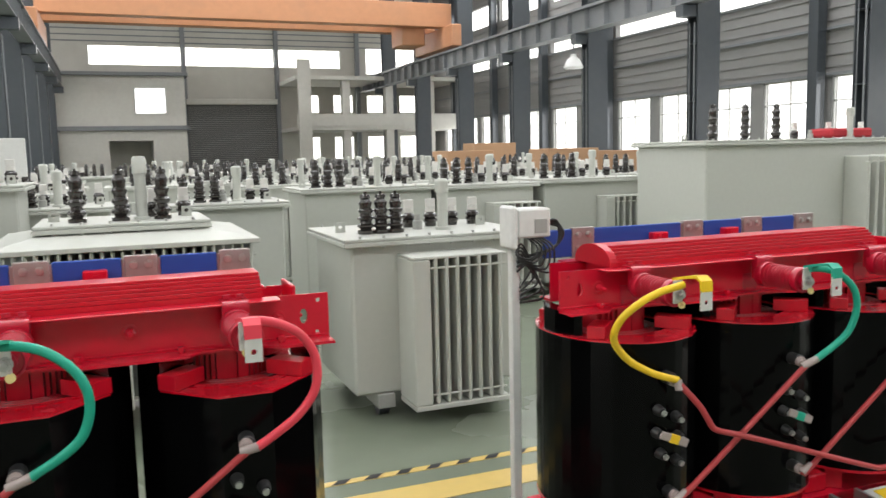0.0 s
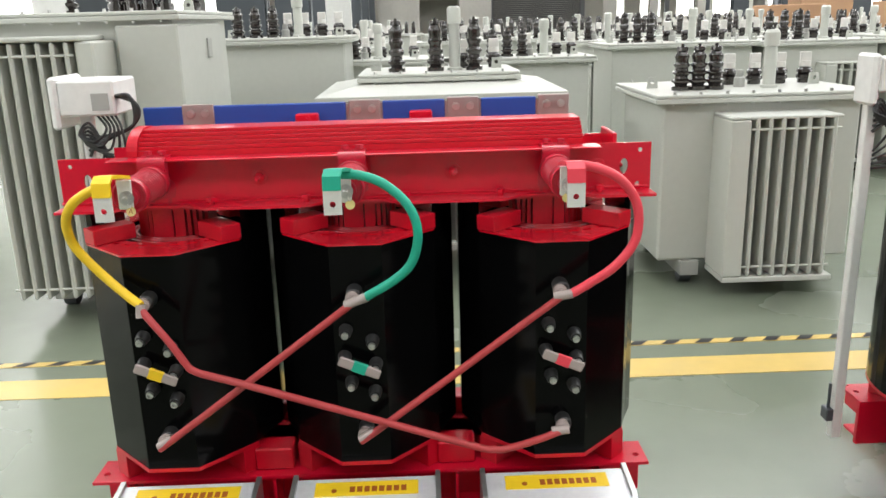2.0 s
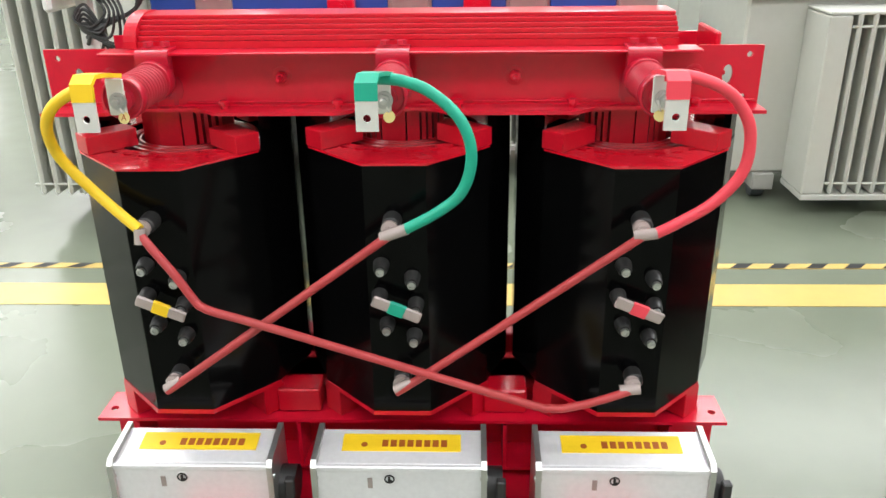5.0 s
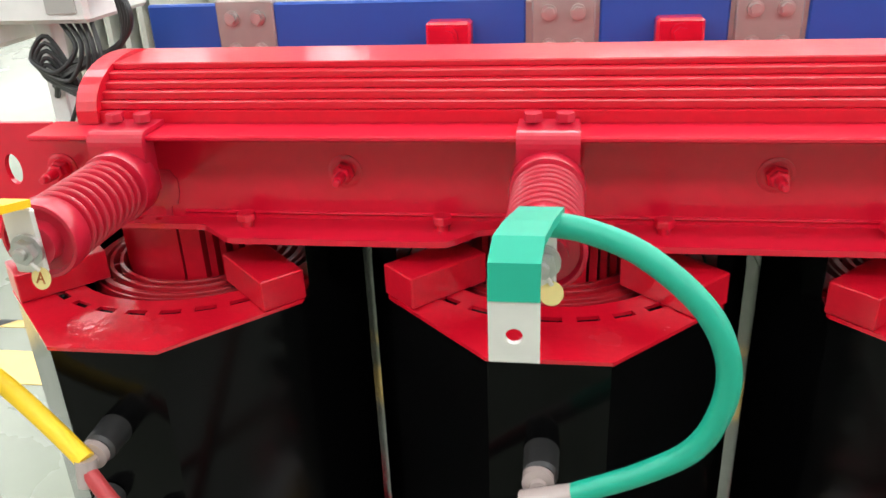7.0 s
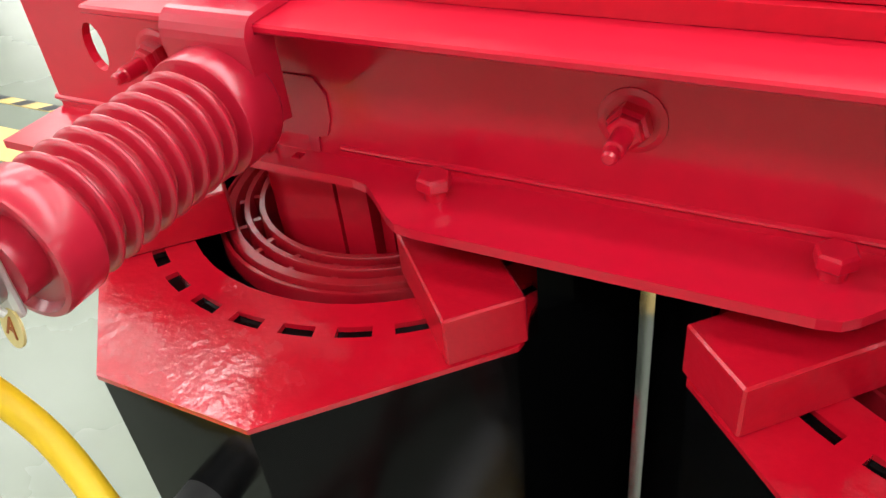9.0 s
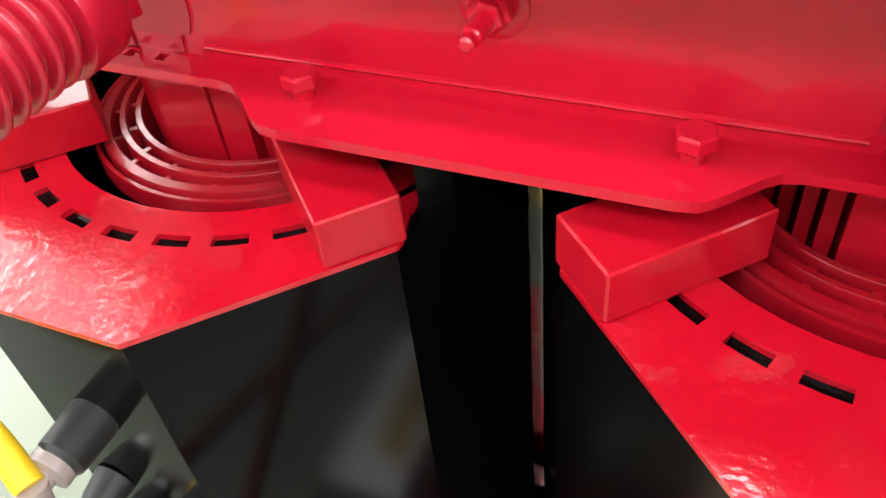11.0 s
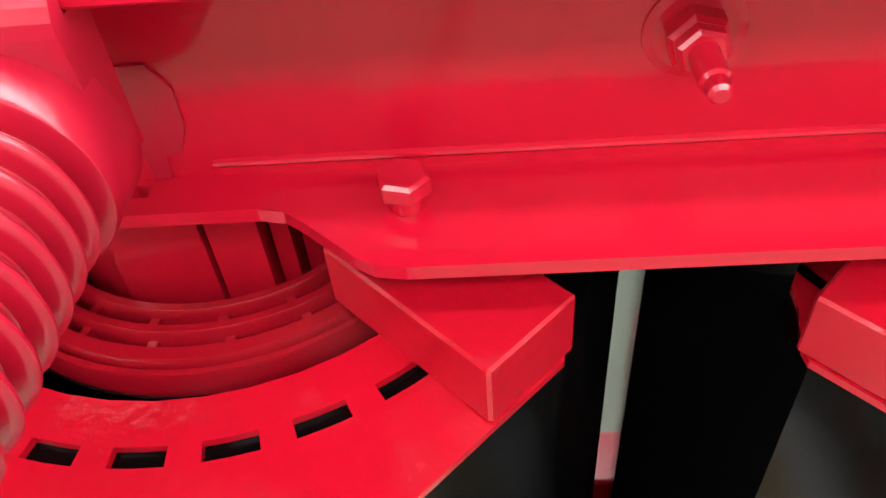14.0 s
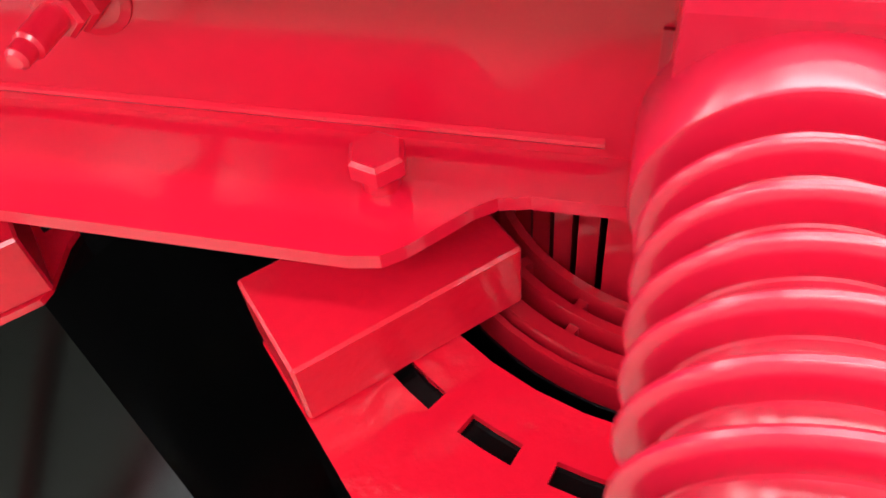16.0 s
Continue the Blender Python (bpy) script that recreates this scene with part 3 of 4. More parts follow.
def insulator(parent, x, sleeve):
    ins = bmesh.new()
    z = 1.052
    x = x + (0.008, 0.006, 0.018)[int(round(x / P)) + 1]
    prof = [(0.0, 0.031), (0.0035, 0.0384), (0.0060, 0.0400), (0.0345, 0.0400), (0.0360, 0.0394), (0.0364, 0.0380)]
    n, g = 8, 0.0134
    for k in range(n):
        d = 0.0368 + k * g
        prof += [(d, 0.0290), (d + 0.0006, 0.0284), (d + 0.0072, 0.0282), (d + 0.0076, 0.0340), (d + 0.0084, 0.0362), (d + 0.0096, 0.0373), (d + 0.0109, 0.0374), (d + 0.0122, 0.0364), (d + 0.0129, 0.0344)]
    d = 0.0368 + n * g
    prof += [(d, 0.0290), (d + 0.0006, 0.0284), (d + 0.0070, 0.0284), (d + 0.0076, 0.0374), (d + 0.0094, 0.0386), (d + 0.0315, 0.0392), (d + 0.0338, 0.0382), (d + 0.0342, 0.035), (d + 0.029, 0.032)]
    lathe(ins, prof, (x, -0.044, z), (0, -1, 0), 56)
    io = part("post_insulator", ins, RED_INS, parent, "ribbed dull red epoxy post insulator")
    # mounting strap over the clamp lip
    bm = bmesh.new()
    w = 0.033
    prism(bm, [(0.000, 1.1045), (0.000, 1.110), (-0.046, 1.110), (-0.0505, 1.1093), (-0.0545, 1.1072), (-0.0575, 1.1040), (-0.0595, 1.0995), (-0.0600, 1.0945), (-0.058, 1.066), (-0.053, 1.048), (-0.044, 1.038), (-0.034, 1.036), (-0.034, 1.0975), (-0.0505, 1.0975), (-0.0505, 1.1045)],
          x - w, x + w, m=Matrix(((0, 0, 1, 0), (1, 0, 0, 0), (0, 1, 0, 0), (0, 0, 0, 1))))
    b_ = part("mounting_bracket", bm, RED_INS, io)
    for dx in (-0.017, 0.017):
        bm = bmesh.new()
        hex_bolt(bm, (x + dx, -0.018, 1.110), (0, 0, 1), 0.0105, 0.009)
        part("bolt", bm, RED_INS, b_)
    bm = bmesh.new()
    hook = [(-0.035, 1.046), (-0.035, 1.000), (-0.030, 1.000), (-0.030, 0.9875), (-0.022, 0.9875), (-0.022, 1.000), (0.012, 1.000), (0.012, 0.9875), (0.020, 0.9875), (0.021, 1.000), (0.029, 1.002), (0.034, 1.016), (0.034, 1.034), (0.026, 1.046)]
    prism(bm, hook, -0.0095, 0.0, m=Matrix.Translation((x, 0.0115, 0)) @ Matrix.Rotation(radians(90), 4, "X") @ Matrix.Diagonal((1, 1, -1, 1)))
    part("back_plate", bm, RED_INS, io)
    # end plate, bolt and the connection strap
    bm = bmesh.new()
    box(bm, x - 0.020, x + 0.012, -0.2375, -0.2315, z - 0.026, z + 0.040, 0.002)
    part("terminal_plate", bm, TIN, io, "tinned copper terminal plate")
    bm = bmesh.new()
    cyl(bm, (x, -0.205, z), (x, -0.2318, z), 0.022, 24)
    part("end_boss", bm, RED_INS, io)
    bm = bmesh.new()
    hex_bolt(bm, (x, -0.2380, z), (0, -1, 0), 0.012, 0.010, washer=0.016, tip=0.006)
    part("terminal_bolt", bm, STEEL, io)
    return io


def strap(parent, x, sleeve, lean):
    """Bent terminal strap from the insulator's end, coloured above and bare tinned copper below."""
    w = 0.0188
    m = Matrix.Translation((x, 0, 0))
    t = 0.005
    top = [(-0.236, 1.090), (-0.236, 1.0975), (-0.298, 1.111), (-0.338, 1.116), (-0.3555, 1.106), (-0.3575, 1.078)]
    bm = bmesh.new()

    def ribbon(line, off):
        rows = []
        for i, (y, zz) in enumerate(line):
            a, b = line[max(i - 1, 0)], line[min(i + 1, len(line) - 1)]
            d = Vector((0, b[0] - a[0], b[1] - a[1])).normalized()
            nrm = Vector((0, -d.z, d.y)) * off
            c = Vector((lean * (y + 0.3575) / 0.13, y, zz))
            rows.append([bm.verts.new(m @ (c + Vector((sx * w, 0, 0)) + s * nrm)) for sx, s in ((-1, -1), (1, -1), (1, 1), (-1, 1))])
        for r0, r1 in zip(rows, rows[1:]):
            for k in range(4):
                bm.faces.new((r0[k], r0[(k + 1) % 4], r1[(k + 1) % 4], r1[k]))
        bm.faces.new(rows[0])
        bm.faces.new(rows[-1])
    ribbon(top[1:], t / 2 + 0.0012)
    so = part("terminal_strap", bm, sleeve, parent, "bent terminal strap in coloured sleeve")
    bm = bmesh.new()
    prism(bm, [(x - w, -0.0), (x + w, 0.0), (x + w, 0.056), (x - w, 0.056)], 0, t, holes=[circle(x, 0.022, 0.0066, 16)],
          m=Matrix.Translation((0, -0.3545, 1.027)) @ Matrix.Rotation(radians(90), 4, "X"))
    part("bare_lug", bm, TIN, so, "bare tinned lug with a bolt hole")
    return so


def build_dry(loc, label, sag=0.0, box_x=(-0.790, -0.640), box_y=0.40, rounded=False):
    t = thing("dry_type_transformer", label, "transformer", "dry-type transformers", loc)
    coils = [build_coil(t, x, mat, lift, rounded) for (x, mat, _), lift in zip(PHASES, (0.007, 0.0165, 0.009))]
    # core: three limbs and two stepped yokes
    steps = [(0.0, 1.094), (0.001, 1.118), (0.008, 1.128), (0.016, 1.138), (0.026, 1.147), (0.038, 1.156), (0.052, 1.164)]
    bm = bmesh.new()
    front = [(0.0205, 0.965), (0.0205, 1.1045), (0.003, 1.1045), (0.003, 1.118)]
    for dy, z in steps[2:]:
        front += [(0.002 + dy + 0.0015, front[-1][1]), (0.002 + dy, front[-1][1] + 0.001), (0.002 + dy, z - 0.0015), (0.002 + dy + 0.001, z)]
    ring = front + [(2 * CY - y_, z_) for y_, z_ in front[::-1]]
    prism(bm, ring, -0.520, 0.575, m=Matrix(((0, 0, 1, 0), (1, 0, 0, 0), (0, 1, 0, 0), (0, 0, 0, 1))))
    yoke = part("upper_yoke", bm, RED_CORE, t, "red varnished stepped laminated yoke")
    bm = bmesh.new()
    arch = [(0.0215, 1.105), (-0.003, 1.105)] + [(CY - 0.103 * math.cos(a_), 1.105 + 0.064 * math.sin(a_) ** 0.8) for a_ in [math.pi * k / 20 for k in range(1, 20)]] + [(2 * CY + 0.003, 1.105), (2 * CY - 0.0215, 1.105)]
    prism(bm, arch, -0.546, -0.5202, m=Matrix(((0, 0, 1, 0), (1, 0, 0, 0), (0, 1, 0, 0), (0, 0, 0, 1))))
    part("end_collar", bm, RED_CORE, yoke, "dark red rounded lamination end")
    bm = bmesh.new()
    for dy, z in ((0, 0.16), (0.03, 0.12)):
        box(bm, -0.565, 0.565, 0.016 + dy, 0.184 - dy, z, 0.29)
    part("lower_yoke", bm, RED_CORE, t)
    for x, _, _ in PHASES:
        bm = bmesh.new()
        box(bm, x - 0.028, x + 0.022, CY - 0.086, CY + 0.086, 0.25, 0.99)
        limb = part("core_limb", bm, RED_CORE, t)
        for xa, xb, dy in ((0.0135, 0.040, 0.086), (0.0435, 0.053, 0.078), (0.0565, 0.065, 0.070), (0.0685, 0.077, 0.058), (0.080, 0.088, 0.045),
                           (-0.053, -0.0435, 0.078), (-0.065, -0.0565, 0.070), (-0.077, -0.0685, 0.058), (-0.088, -0.080, 0.045)):
            bm = bmesh.new()
            box(bm, x + xa + 0.012, x + xb + 0.012, CY - dy, CY + dy, 0.25, 0.99)
            part("lamination_step", bm, RED_CORE, limb)
    # upper clamps: channel with forward lips, notched over each coil
    for back in (0, 1):
        m = Matrix.Translation((0, 2 * CY if back else 0, 0)) @ Matrix.Diagonal((1, -1 if back else 1, 1, 1))
        L = 0.732
        m = m @ Matrix.Translation((0.014, 0, 0))
        if back:
            L = 0.66
        bm = bmesh.new()
        slot = lambda cx: [(cx + 0.011 * math.cos(a), 1.045 + 0.020 * math.sin(a)) for a in [2 * math.pi * k / 16 for k in range(16)]]
        prism(bm, [(-L, 0.978), (L, 0.978), (L, 1.1035), (0.603, 1.1035), (0.6, 1.0975), (-0.6, 1.0975), (-0.603, 1.1035), (-L, 1.1035)], -0.008, 0.0,
              holes=[] if back else [slot(-0.665), slot(0.665), circle(-0.705, 1.085, 0.006, 10), circle(0.705, 1.085, 0.006, 10), circle(0.700, 1.0, 0.006, 10)],
              m=m @ Matrix.Translation((0, 0.012, 0)) @ Matrix.Rotation(radians(90), 4, "X") @ Matrix.Diagonal((1, 1, -1, 1)))
        c = part("upper_clamp", bm, RED, t, "red painted steel core clamp channel")
        bm = bmesh.new()
        box(bm, -0.598, 0.598, -0.050, 0.0115, 1.098, 1.104, 0.0015, m)
        part("upper_lip", bm, RED, c)
        # lower flange
        line = [(-L, 0.012), (-L, -0.059)]
        for px in (-P, 0, P):
            line += [(px - 0.130, -0.059), (px - 0.118, -0.057), (px - 0.110, -0.051), (px - 0.090, -0.029), (px - 0.082, -0.023), (px - 0.070, -0.0205), (px + 0.054, -0.0205), (px + 0.066, -0.023),
                     (px + 0.074, -0.029), (px + 0.098, -0.051), (px + 0.107, -0.057), (px + 0.120, -0.059)]
        line += [(L, -0.059), (L, 0.012)]
        bm = bmesh.new()
        cuts = []
        for px in (-P, 0, P):
            for hx in (px - 0.027, px - 0.001):
                cuts.append([(hx - 0.004, -0.009), (hx + 0.004, -0.009), (hx + 0.004, -0.0005), (hx - 0.004, -0.0005)])
        prism(bm, line, 0.979, 0.986, holes=cuts, m=m)
        part("lower_flange", bm, RED, c)
        bm = bmesh.new()
        arc = [(0.0125, 0.9835)] + [(0.0125 - 0.012 * (1 - math.cos(a_)), 0.9835 + 0.012 * (1 - math.sin(a_))) for a_ in [math.pi / 2 * k / 6 for k in range(7)]][::-1]
        prism(bm, arc, -L, L, m=m @ Matrix(((0, 0, 1, 0), (1, 0, 0, 0), (0, 1, 0, 0), (0, 0, 0, 1))))
        part("bend", bm, RED, c)
        if not back:
            # Ledge shaped to draw the fold's bright line and the darker band below.
            for xa, xb in ((-0.722, -0.512), (-0.434, -0.032), (0.046, 0.448), (0.526, 0.740)):
                bm = bmesh.new()
                prism(bm, [(0.0119, 0.9975), (0.0035, 0.9955), (0.0020, 0.9945), (0.0015, 0.9930), (0.0075, 0.9862), (0.0119, 0.9862)], xa, xb, m=Matrix(((0, 0, 1, 0), (1, 0, 0, 0), (0, 1, 0, 0), (0, 0, 0, 1))))
                part("fold_ledge", bm, RED, c)
            for x in (-0.229, 0.250, -0.585, 0.612):
                bm = bmesh.new()
                lathe(bm, [(0, 0.0295), (0.0045, 0.0290), (0.0066, 0.0265), (0.0052, 0.0228), (0.0048, 0.0208), (0.0092, 0.0202), (0.0102, 0.0165)], (x, 0.012, 1.046), (0, -1, 0), 28)
                lathe(bm, [(0, 0.0130), (0.0085, 0.0130), (0.0105, 0.0110)], (x, 0.0025, 1.046), (0, -1, 0), 6)
                lathe(bm, [(0, 0.0105), (0.005, 0.0105), (0.0065, 0.0088)], (x, -0.008, 1.046), (0, -1, 0.02), 6)
                lathe(bm, [(0, 0.0062), (0.0225, 0.0060), (0.0240, 0.0048), (0.0300, 0.0045), (0.0315, 0.003)], (x, -0.0095, 1.046), (0, -1, 0), 14)

                part("clamp_stud", bm, RED, c)
            for px in (-P, 0, P):
                for dx in (-0.113, 0.133):
                    bm = bmesh.new()
                    cyl(bm, (px + dx, -0.022, 0.986), (px + dx, -0.022, 0.995), 0.0075, 12)
                    lathe(bm, [(0, 0.0105), (0.0015, 0.0118), (0.0085, 0.0118), (0.0100, 0.0100)], (px + dx, -0.022, 0.9935), (0, 0, 1), 6)
                    part("clamp_bolt", bm, RED, c)
    # insulators, straps and delta cables
    for x, mat, _ in PHASES:
        io = insulator(t, x, mat)
        strap(t, x + (0.002, -0.011, 0.012)[int(round(x / P)) + 1], mat, 0.017 if x == 0 else 0.0)
    cz = 1.052
    runs = ((PHASES[0], [(-0.500, -0.290, 1.090), (-0.540, -0.285, 1.074), (-0.578, -0.280, 1.046), (-0.604, -0.256, 1.000), (-0.604, -0.226, 0.940), (-0.562, -0.212, 0.874), (-0.511, -0.223, 0.828), (-0.474, -0.238, 0.804)]),
            (PHASES[1], [(-0.002, -0.252, 1.093), (0.040, -0.258, 1.090), (0.090, -0.272, 1.073), (0.141, -0.282, 1.027), (0.161, -0.280, 0.965), (0.146, -0.270, 0.895), (0.104, -0.258, 0.850), (0.034, -0.246, 0.806)]),
            (PHASES[2], [(0.488, -0.272, 1.100), (0.526, -0.280, 1.100), (0.572, -0.294, 1.087), (0.613, -0.288, 1.056), (0.642, -0.280, 1.003), (0.641, -0.274, 0.930), (0.600, -0.265, 0.868), (0.540, -0.254, 0.822), (0.506, -0.246, 0.799)]))
    for (x, mat, nm), line in runs:
        if x < -0.1:
            line = [(a_ - sag * math.sin(math.pi * k / (len(line) - 1)), b_, c_) for k, (a_, b_, c_) in enumerate(line)]
        bm = bmesh.new()
        tube(bm, line, 0.0105, 14, 8)
        part("phase_cable", bm, mat, t, "thick %s sleeved high voltage cable" % nm)
        bm = bmesh.new()
        a, b = Vector(line[-1]), Vector((x + 0.006, -0.240, 0.794))
        cyl(bm, a + (a - b) * 0.2, b + (b - a).normalized() * 0.018, 0.0115, 14)
        lathe(bm, [(0, 0.0165), (0.012, 0.0165), (0.014, 0.009), (0.020, 0.009)], (x + 0.004, -0.212, 0.798), (0, -1, 0), 18)
        part("terminal", bm, CLEAR, t, "cable terminal in clear shrink tube")
    low = [(px + 0.015, -0.236, 0.450) for px in (-P, 0, P)]
    up = [(px + 0.008, -0.242, 0.794) for px in (-P, 0, P)]
    deltas = ([up[1], (up[1][0] - 0.03, -0.240, up[1][2] - 0.022), (low[0][0] + 0.03, -0.240, low[0][2] + 0.018), low[0]],
              [up[2], (up[2][0] - 0.03, -0.240, up[2][2] - 0.022), (low[1][0] + 0.03, -0.240, low[1][2] + 0.018), low[1]],
              [up[0], (-0.452, -0.250, 0.770), (-0.412, -0.262, 0.722), (-0.376, -0.266, 0.664), (-0.362, -0.267, 0.651), (-0.335, -0.268, 0.640), (-0.250, -0.268, 0.613), (0.063, -0.262, 0.503), (0.285, -0.258, 0.425), (0.322, -0.257, 0.417), (0.357, -0.256, 0.417), (0.43, -0.252, 0.435), low[2]])
    for line in deltas:
        bm = bmesh.new()
        tube(bm, line, 0.0088, 12, 6)
        part("delta_cable", bm, DULLRED, t, "dull red sleeved delta connection cable")
    for px, d in ((-P, (0.9, 0, 0.55)), (0, (0.9, 0, 0.55)), (P, (-1, 0, -0.1))):
        bm = bmesh.new()
        q = Vector((px + 0.015, -0.236, 0.450))
        dv = Vector(d).normalized()
        cyl(bm, q - dv * 0.012, q + dv * 0.03, 0.0115, 14)
        lathe(bm, [(0, 0.0165), (0.012, 0.0165), (0.014, 0.009), (0.020, 0.009)], (px + 0.015, -0.210, 0.450), (0, -1, 0), 18)
        part("terminal", bm, CLEAR, t, "cable terminal in clear shrink tube")
    # lower clamps
    for back in (0, 1):
        m = Matrix.Translation((0, 2 * CY if back else 0, 0)) @ Matrix.Diagonal((1, -1 if back else 1, 1, 1))
        bm = bmesh.new()
        box(bm, -0.71, 0.745, -0.004, 0.010, 0.135, 0.274, 0, m)
        c = part("lower_clamp", bm, RED, t, "red painted lower core clamp channel")
        bm = bmesh.new()
        prism(bm, [(-0.71, -0.0045), (-0.71, -0.10), (0.745, -0.10), (0.745, -0.0045)], 0.266, 0.274, holes=[circle(-0.685, -0.06, 0.009, 12), circle(0.72, -0.06, 0.009, 12)], m=m)
        box(bm, -0.69, 0.69, -0.10, -0.004, 0.135, 0.143, 0, m)
        part("flange", bm, RED, c)
        for x in (-0.62, -0.24, 0.24, 0.62):
            bm = bmesh.new()
            vs = [bm.verts.new(m @ Vector(p)) for p in ((x - 0.004, -0.095, 0.143), (x - 0.004, -0.004, 0.143), (x - 0.004, -0.004, 0.258), (x - 0.004, -0.095, 0.258),
                                                      (x + 0.004, -0.095, 0.143), (x + 0.004, -0.004, 0.143), (x + 0.004, -0.004, 0.258), (x + 0.004, -0.095, 0.258))]
            for f in ((0, 1, 2, 3), (7, 6, 5, 4), (0, 4, 5, 1), (1, 5, 6, 2), (2, 6, 7, 3), (3, 7, 4, 0)):
                bm.faces.new([vs[i] for i in f])
            part("stiffener", bm, RED, c)
        for x in (-0.24, 0.24):
            bm = bmesh.new()
            box(bm, x - 0.05, x + 0.05, -0.07, 0.0, 0.275, 0.335, 0.004, m)
            part("support_pad", bm, RED_EPOXY, c)
    # fan rail and carriage beams
    bm = bmesh.new()
    box(bm, -0.66, 0.71, -0.308, -0.302, 0.108, 0.138, 0.001)
    box(bm, -0.66, 0.71, -0.302, -0.020, 0.108, 0.114, 0.001)
    part("fan_rail", bm, RED, t, "red angle rail carrying the fans")
    for x in (-0.404, 0.462):
        bm = bmesh.new()
        box(bm, x - 0.09, x + 0.09, -0.46, 0.66, 0.095, 0.105, 0.002)
        box(bm, x - 0.09, x - 0.082, -0.46, 0.66, 0.03, 0.095, 0.002)
        box(bm, x + 0.082, x + 0.09, -0.46, 0.66, 0.03, 0.095, 0.002)
        cb = part("carriage_beam", bm, RED, t, "red channel carriage beam with rollers")
        for y in (-0.36, 0.56):
            bm = bmesh.new()
            cyl(bm, (x - 0.03, y, 0.045), (x + 0.03, y, 0.045), 0.045, 20)
            part("roller", bm, DARKST, cb)
    # cross flow fans under the coils
    for x0, x1 in ((-0.600, -0.252), (-0.172, 0.194), (0.294, 0.662)):
        bm = bmesh.new()
        yz = Matrix(((0, 0, 1, 0), (1, 0, 0, 0), (0, 1, 0, 0), (0, 0, 0, 1)))
        prism(bm, [(-0.299, 0.205), (-0.300, 0.290), (-0.288, 0.298), (-0.190, 0.312), (-0.185, 0.300), (-0.185, 0.1165), (-0.270, 0.1165), (-0.270, 0.205)], x0 + 0.012, x1 - 0.012, m=yz)
        fan = part("cooling_fan", bm, SILVER, t, "silver sheet metal cross flow cooling fan")
        bm = bmesh.new()
        prism(bm, [(-0.2705, 0.2005), (-0.301, 0.2005), (-0.304, 0.190), (-0.303, 0.172), (-0.298, 0.150), (-0.288, 0.132), (-0.272, 0.1165), (-0.2705, 0.1165)], x0 + 0.013, x1 - 0.013, m=yz)
        part("roll_cover", bm, SILVER, fan, "rounded lower fan cover")
        for xa in (x0, x1 - 0.012):
            bm = bmesh.new()
            prism(bm, [(-0.3005, 0.1145), (-0.308, 0.15), (-0.309, 0.300), (-0.296, 0.312), (-0.180, 0.322), (-0.180, 0.1145)], xa, xa + 0.012, m=Matrix(((0, 0, 1, 0), (1, 0, 0, 0), (0, 1, 0, 0), (0, 0, 0, 1))))
            cyl(bm, (xa - 0.002, -0.296, 0.270), (xa + 0.014, -0.296, 0.270), 0.006, 10)
            part("end_plate", bm, STEEL, fan)
        bm = bmesh.new()
        box(bm, x0 + 0.006, x1 - 0.006, -0.3045, -0.292, 0.288, 0.301, 0.002)
        part("trim_strip", bm, SILVER, fan)
        bm = bmesh.new()
        tilt = Matrix.Translation(((x0 + x1) / 2, -0.240, 0.3055)) @ Matrix.Rotation(math.atan2(0.014, 0.098), 4, "X")
        box(bm, -0.125, 0.128, -0.014, 0.036, -0.0005, 0.0010, 0, tilt)
        lab = part("warning_label", bm, LABELY, fan, "yellow warning label with dark print")
        bm = bmesh.new()
        for k in range(8):
            box(bm, -0.040 + 0.018 * k, -0.027 + 0.018 * k, -0.002, 0.018, 0.0011, 0.0016, 0, tilt)
        tagged(part("print", bm, PRINT, lab), kind="stuff")
        bm = bmesh.new()
        cyl(bm, tilt @ Vector((-0.078, 0.004, 0.001)), tilt @ Vector((-0.078, 0.004, 0.0016)), 0.007, 12)
        part("symbol", bm, PRINT, lab)
        bm = bmesh.new()
        cx = (x0 + x1) / 2 - 0.02
        lathe(bm, [(0, 0.011), (0.0012, 0.011), (0.0012, 0.008), (0, 0.008)], (cx, -0.3005, 0.268), (0, -1, 0), 20, caps=False)
        box(bm, cx - 0.003, cx + 0.002, -0.3025, -0.300, 0.261, 0.274)
        box(bm, cx - 0.001, cx + 0.006, -0.3025, -0.300, 0.261, 0.265)
        part("emblem", bm, BLACKIN, fan)
        bm = bmesh.new()
        box(bm, cx - 0.046, cx - 0.036, -0.3022, -0.300, 0.245, 0.270)
        part("sticker", bm, LUGGREY, fan)
        bm = bmesh.new()
        cyl(bm, (x1, -0.24, 0.205), (x1 + 0.035, -0.24, 0.205), 0.042, 18)
        box(bm, x1 + 0.02, x1 + 0.04, -0.30, -0.28, 0.16, 0.26, 0.003)
        part("motor", bm, BLACK_RUB, fan, "small dark fan motor")
    # blue low voltage busbars behind the yoke
    bb = bmesh.new()
    box(bb, -0.60, 0.59, 0.319, 0.325, 1.105, 1.19, 0.001)
    bus = part("busbar", bb, LUGGREY, t, "flat low voltage busbar in blue sleeves")
    for x0, x1 in ((-0.60, -0.487), (-0.405, -0.035), (0.068, 0.243), (0.345, 0.50)):
        bb = bmesh.new()
        box(bb, x0, x1, 0.315, 0.329, 1.100, 1.195, 0.003)
        part("blue_sleeve", bb, BLUE, bus)
    for x in (-0.447, 0.018, 0.294, 0.55):
        bm = bmesh.new()
        box(bm, x - 0.044, x + 0.044, 0.311, 0.331, 1.095, 1.200, 0.002)
        lg = part("busbar_joint", bm, LUGGREY, bus, "bare bolted busbar joint plate")
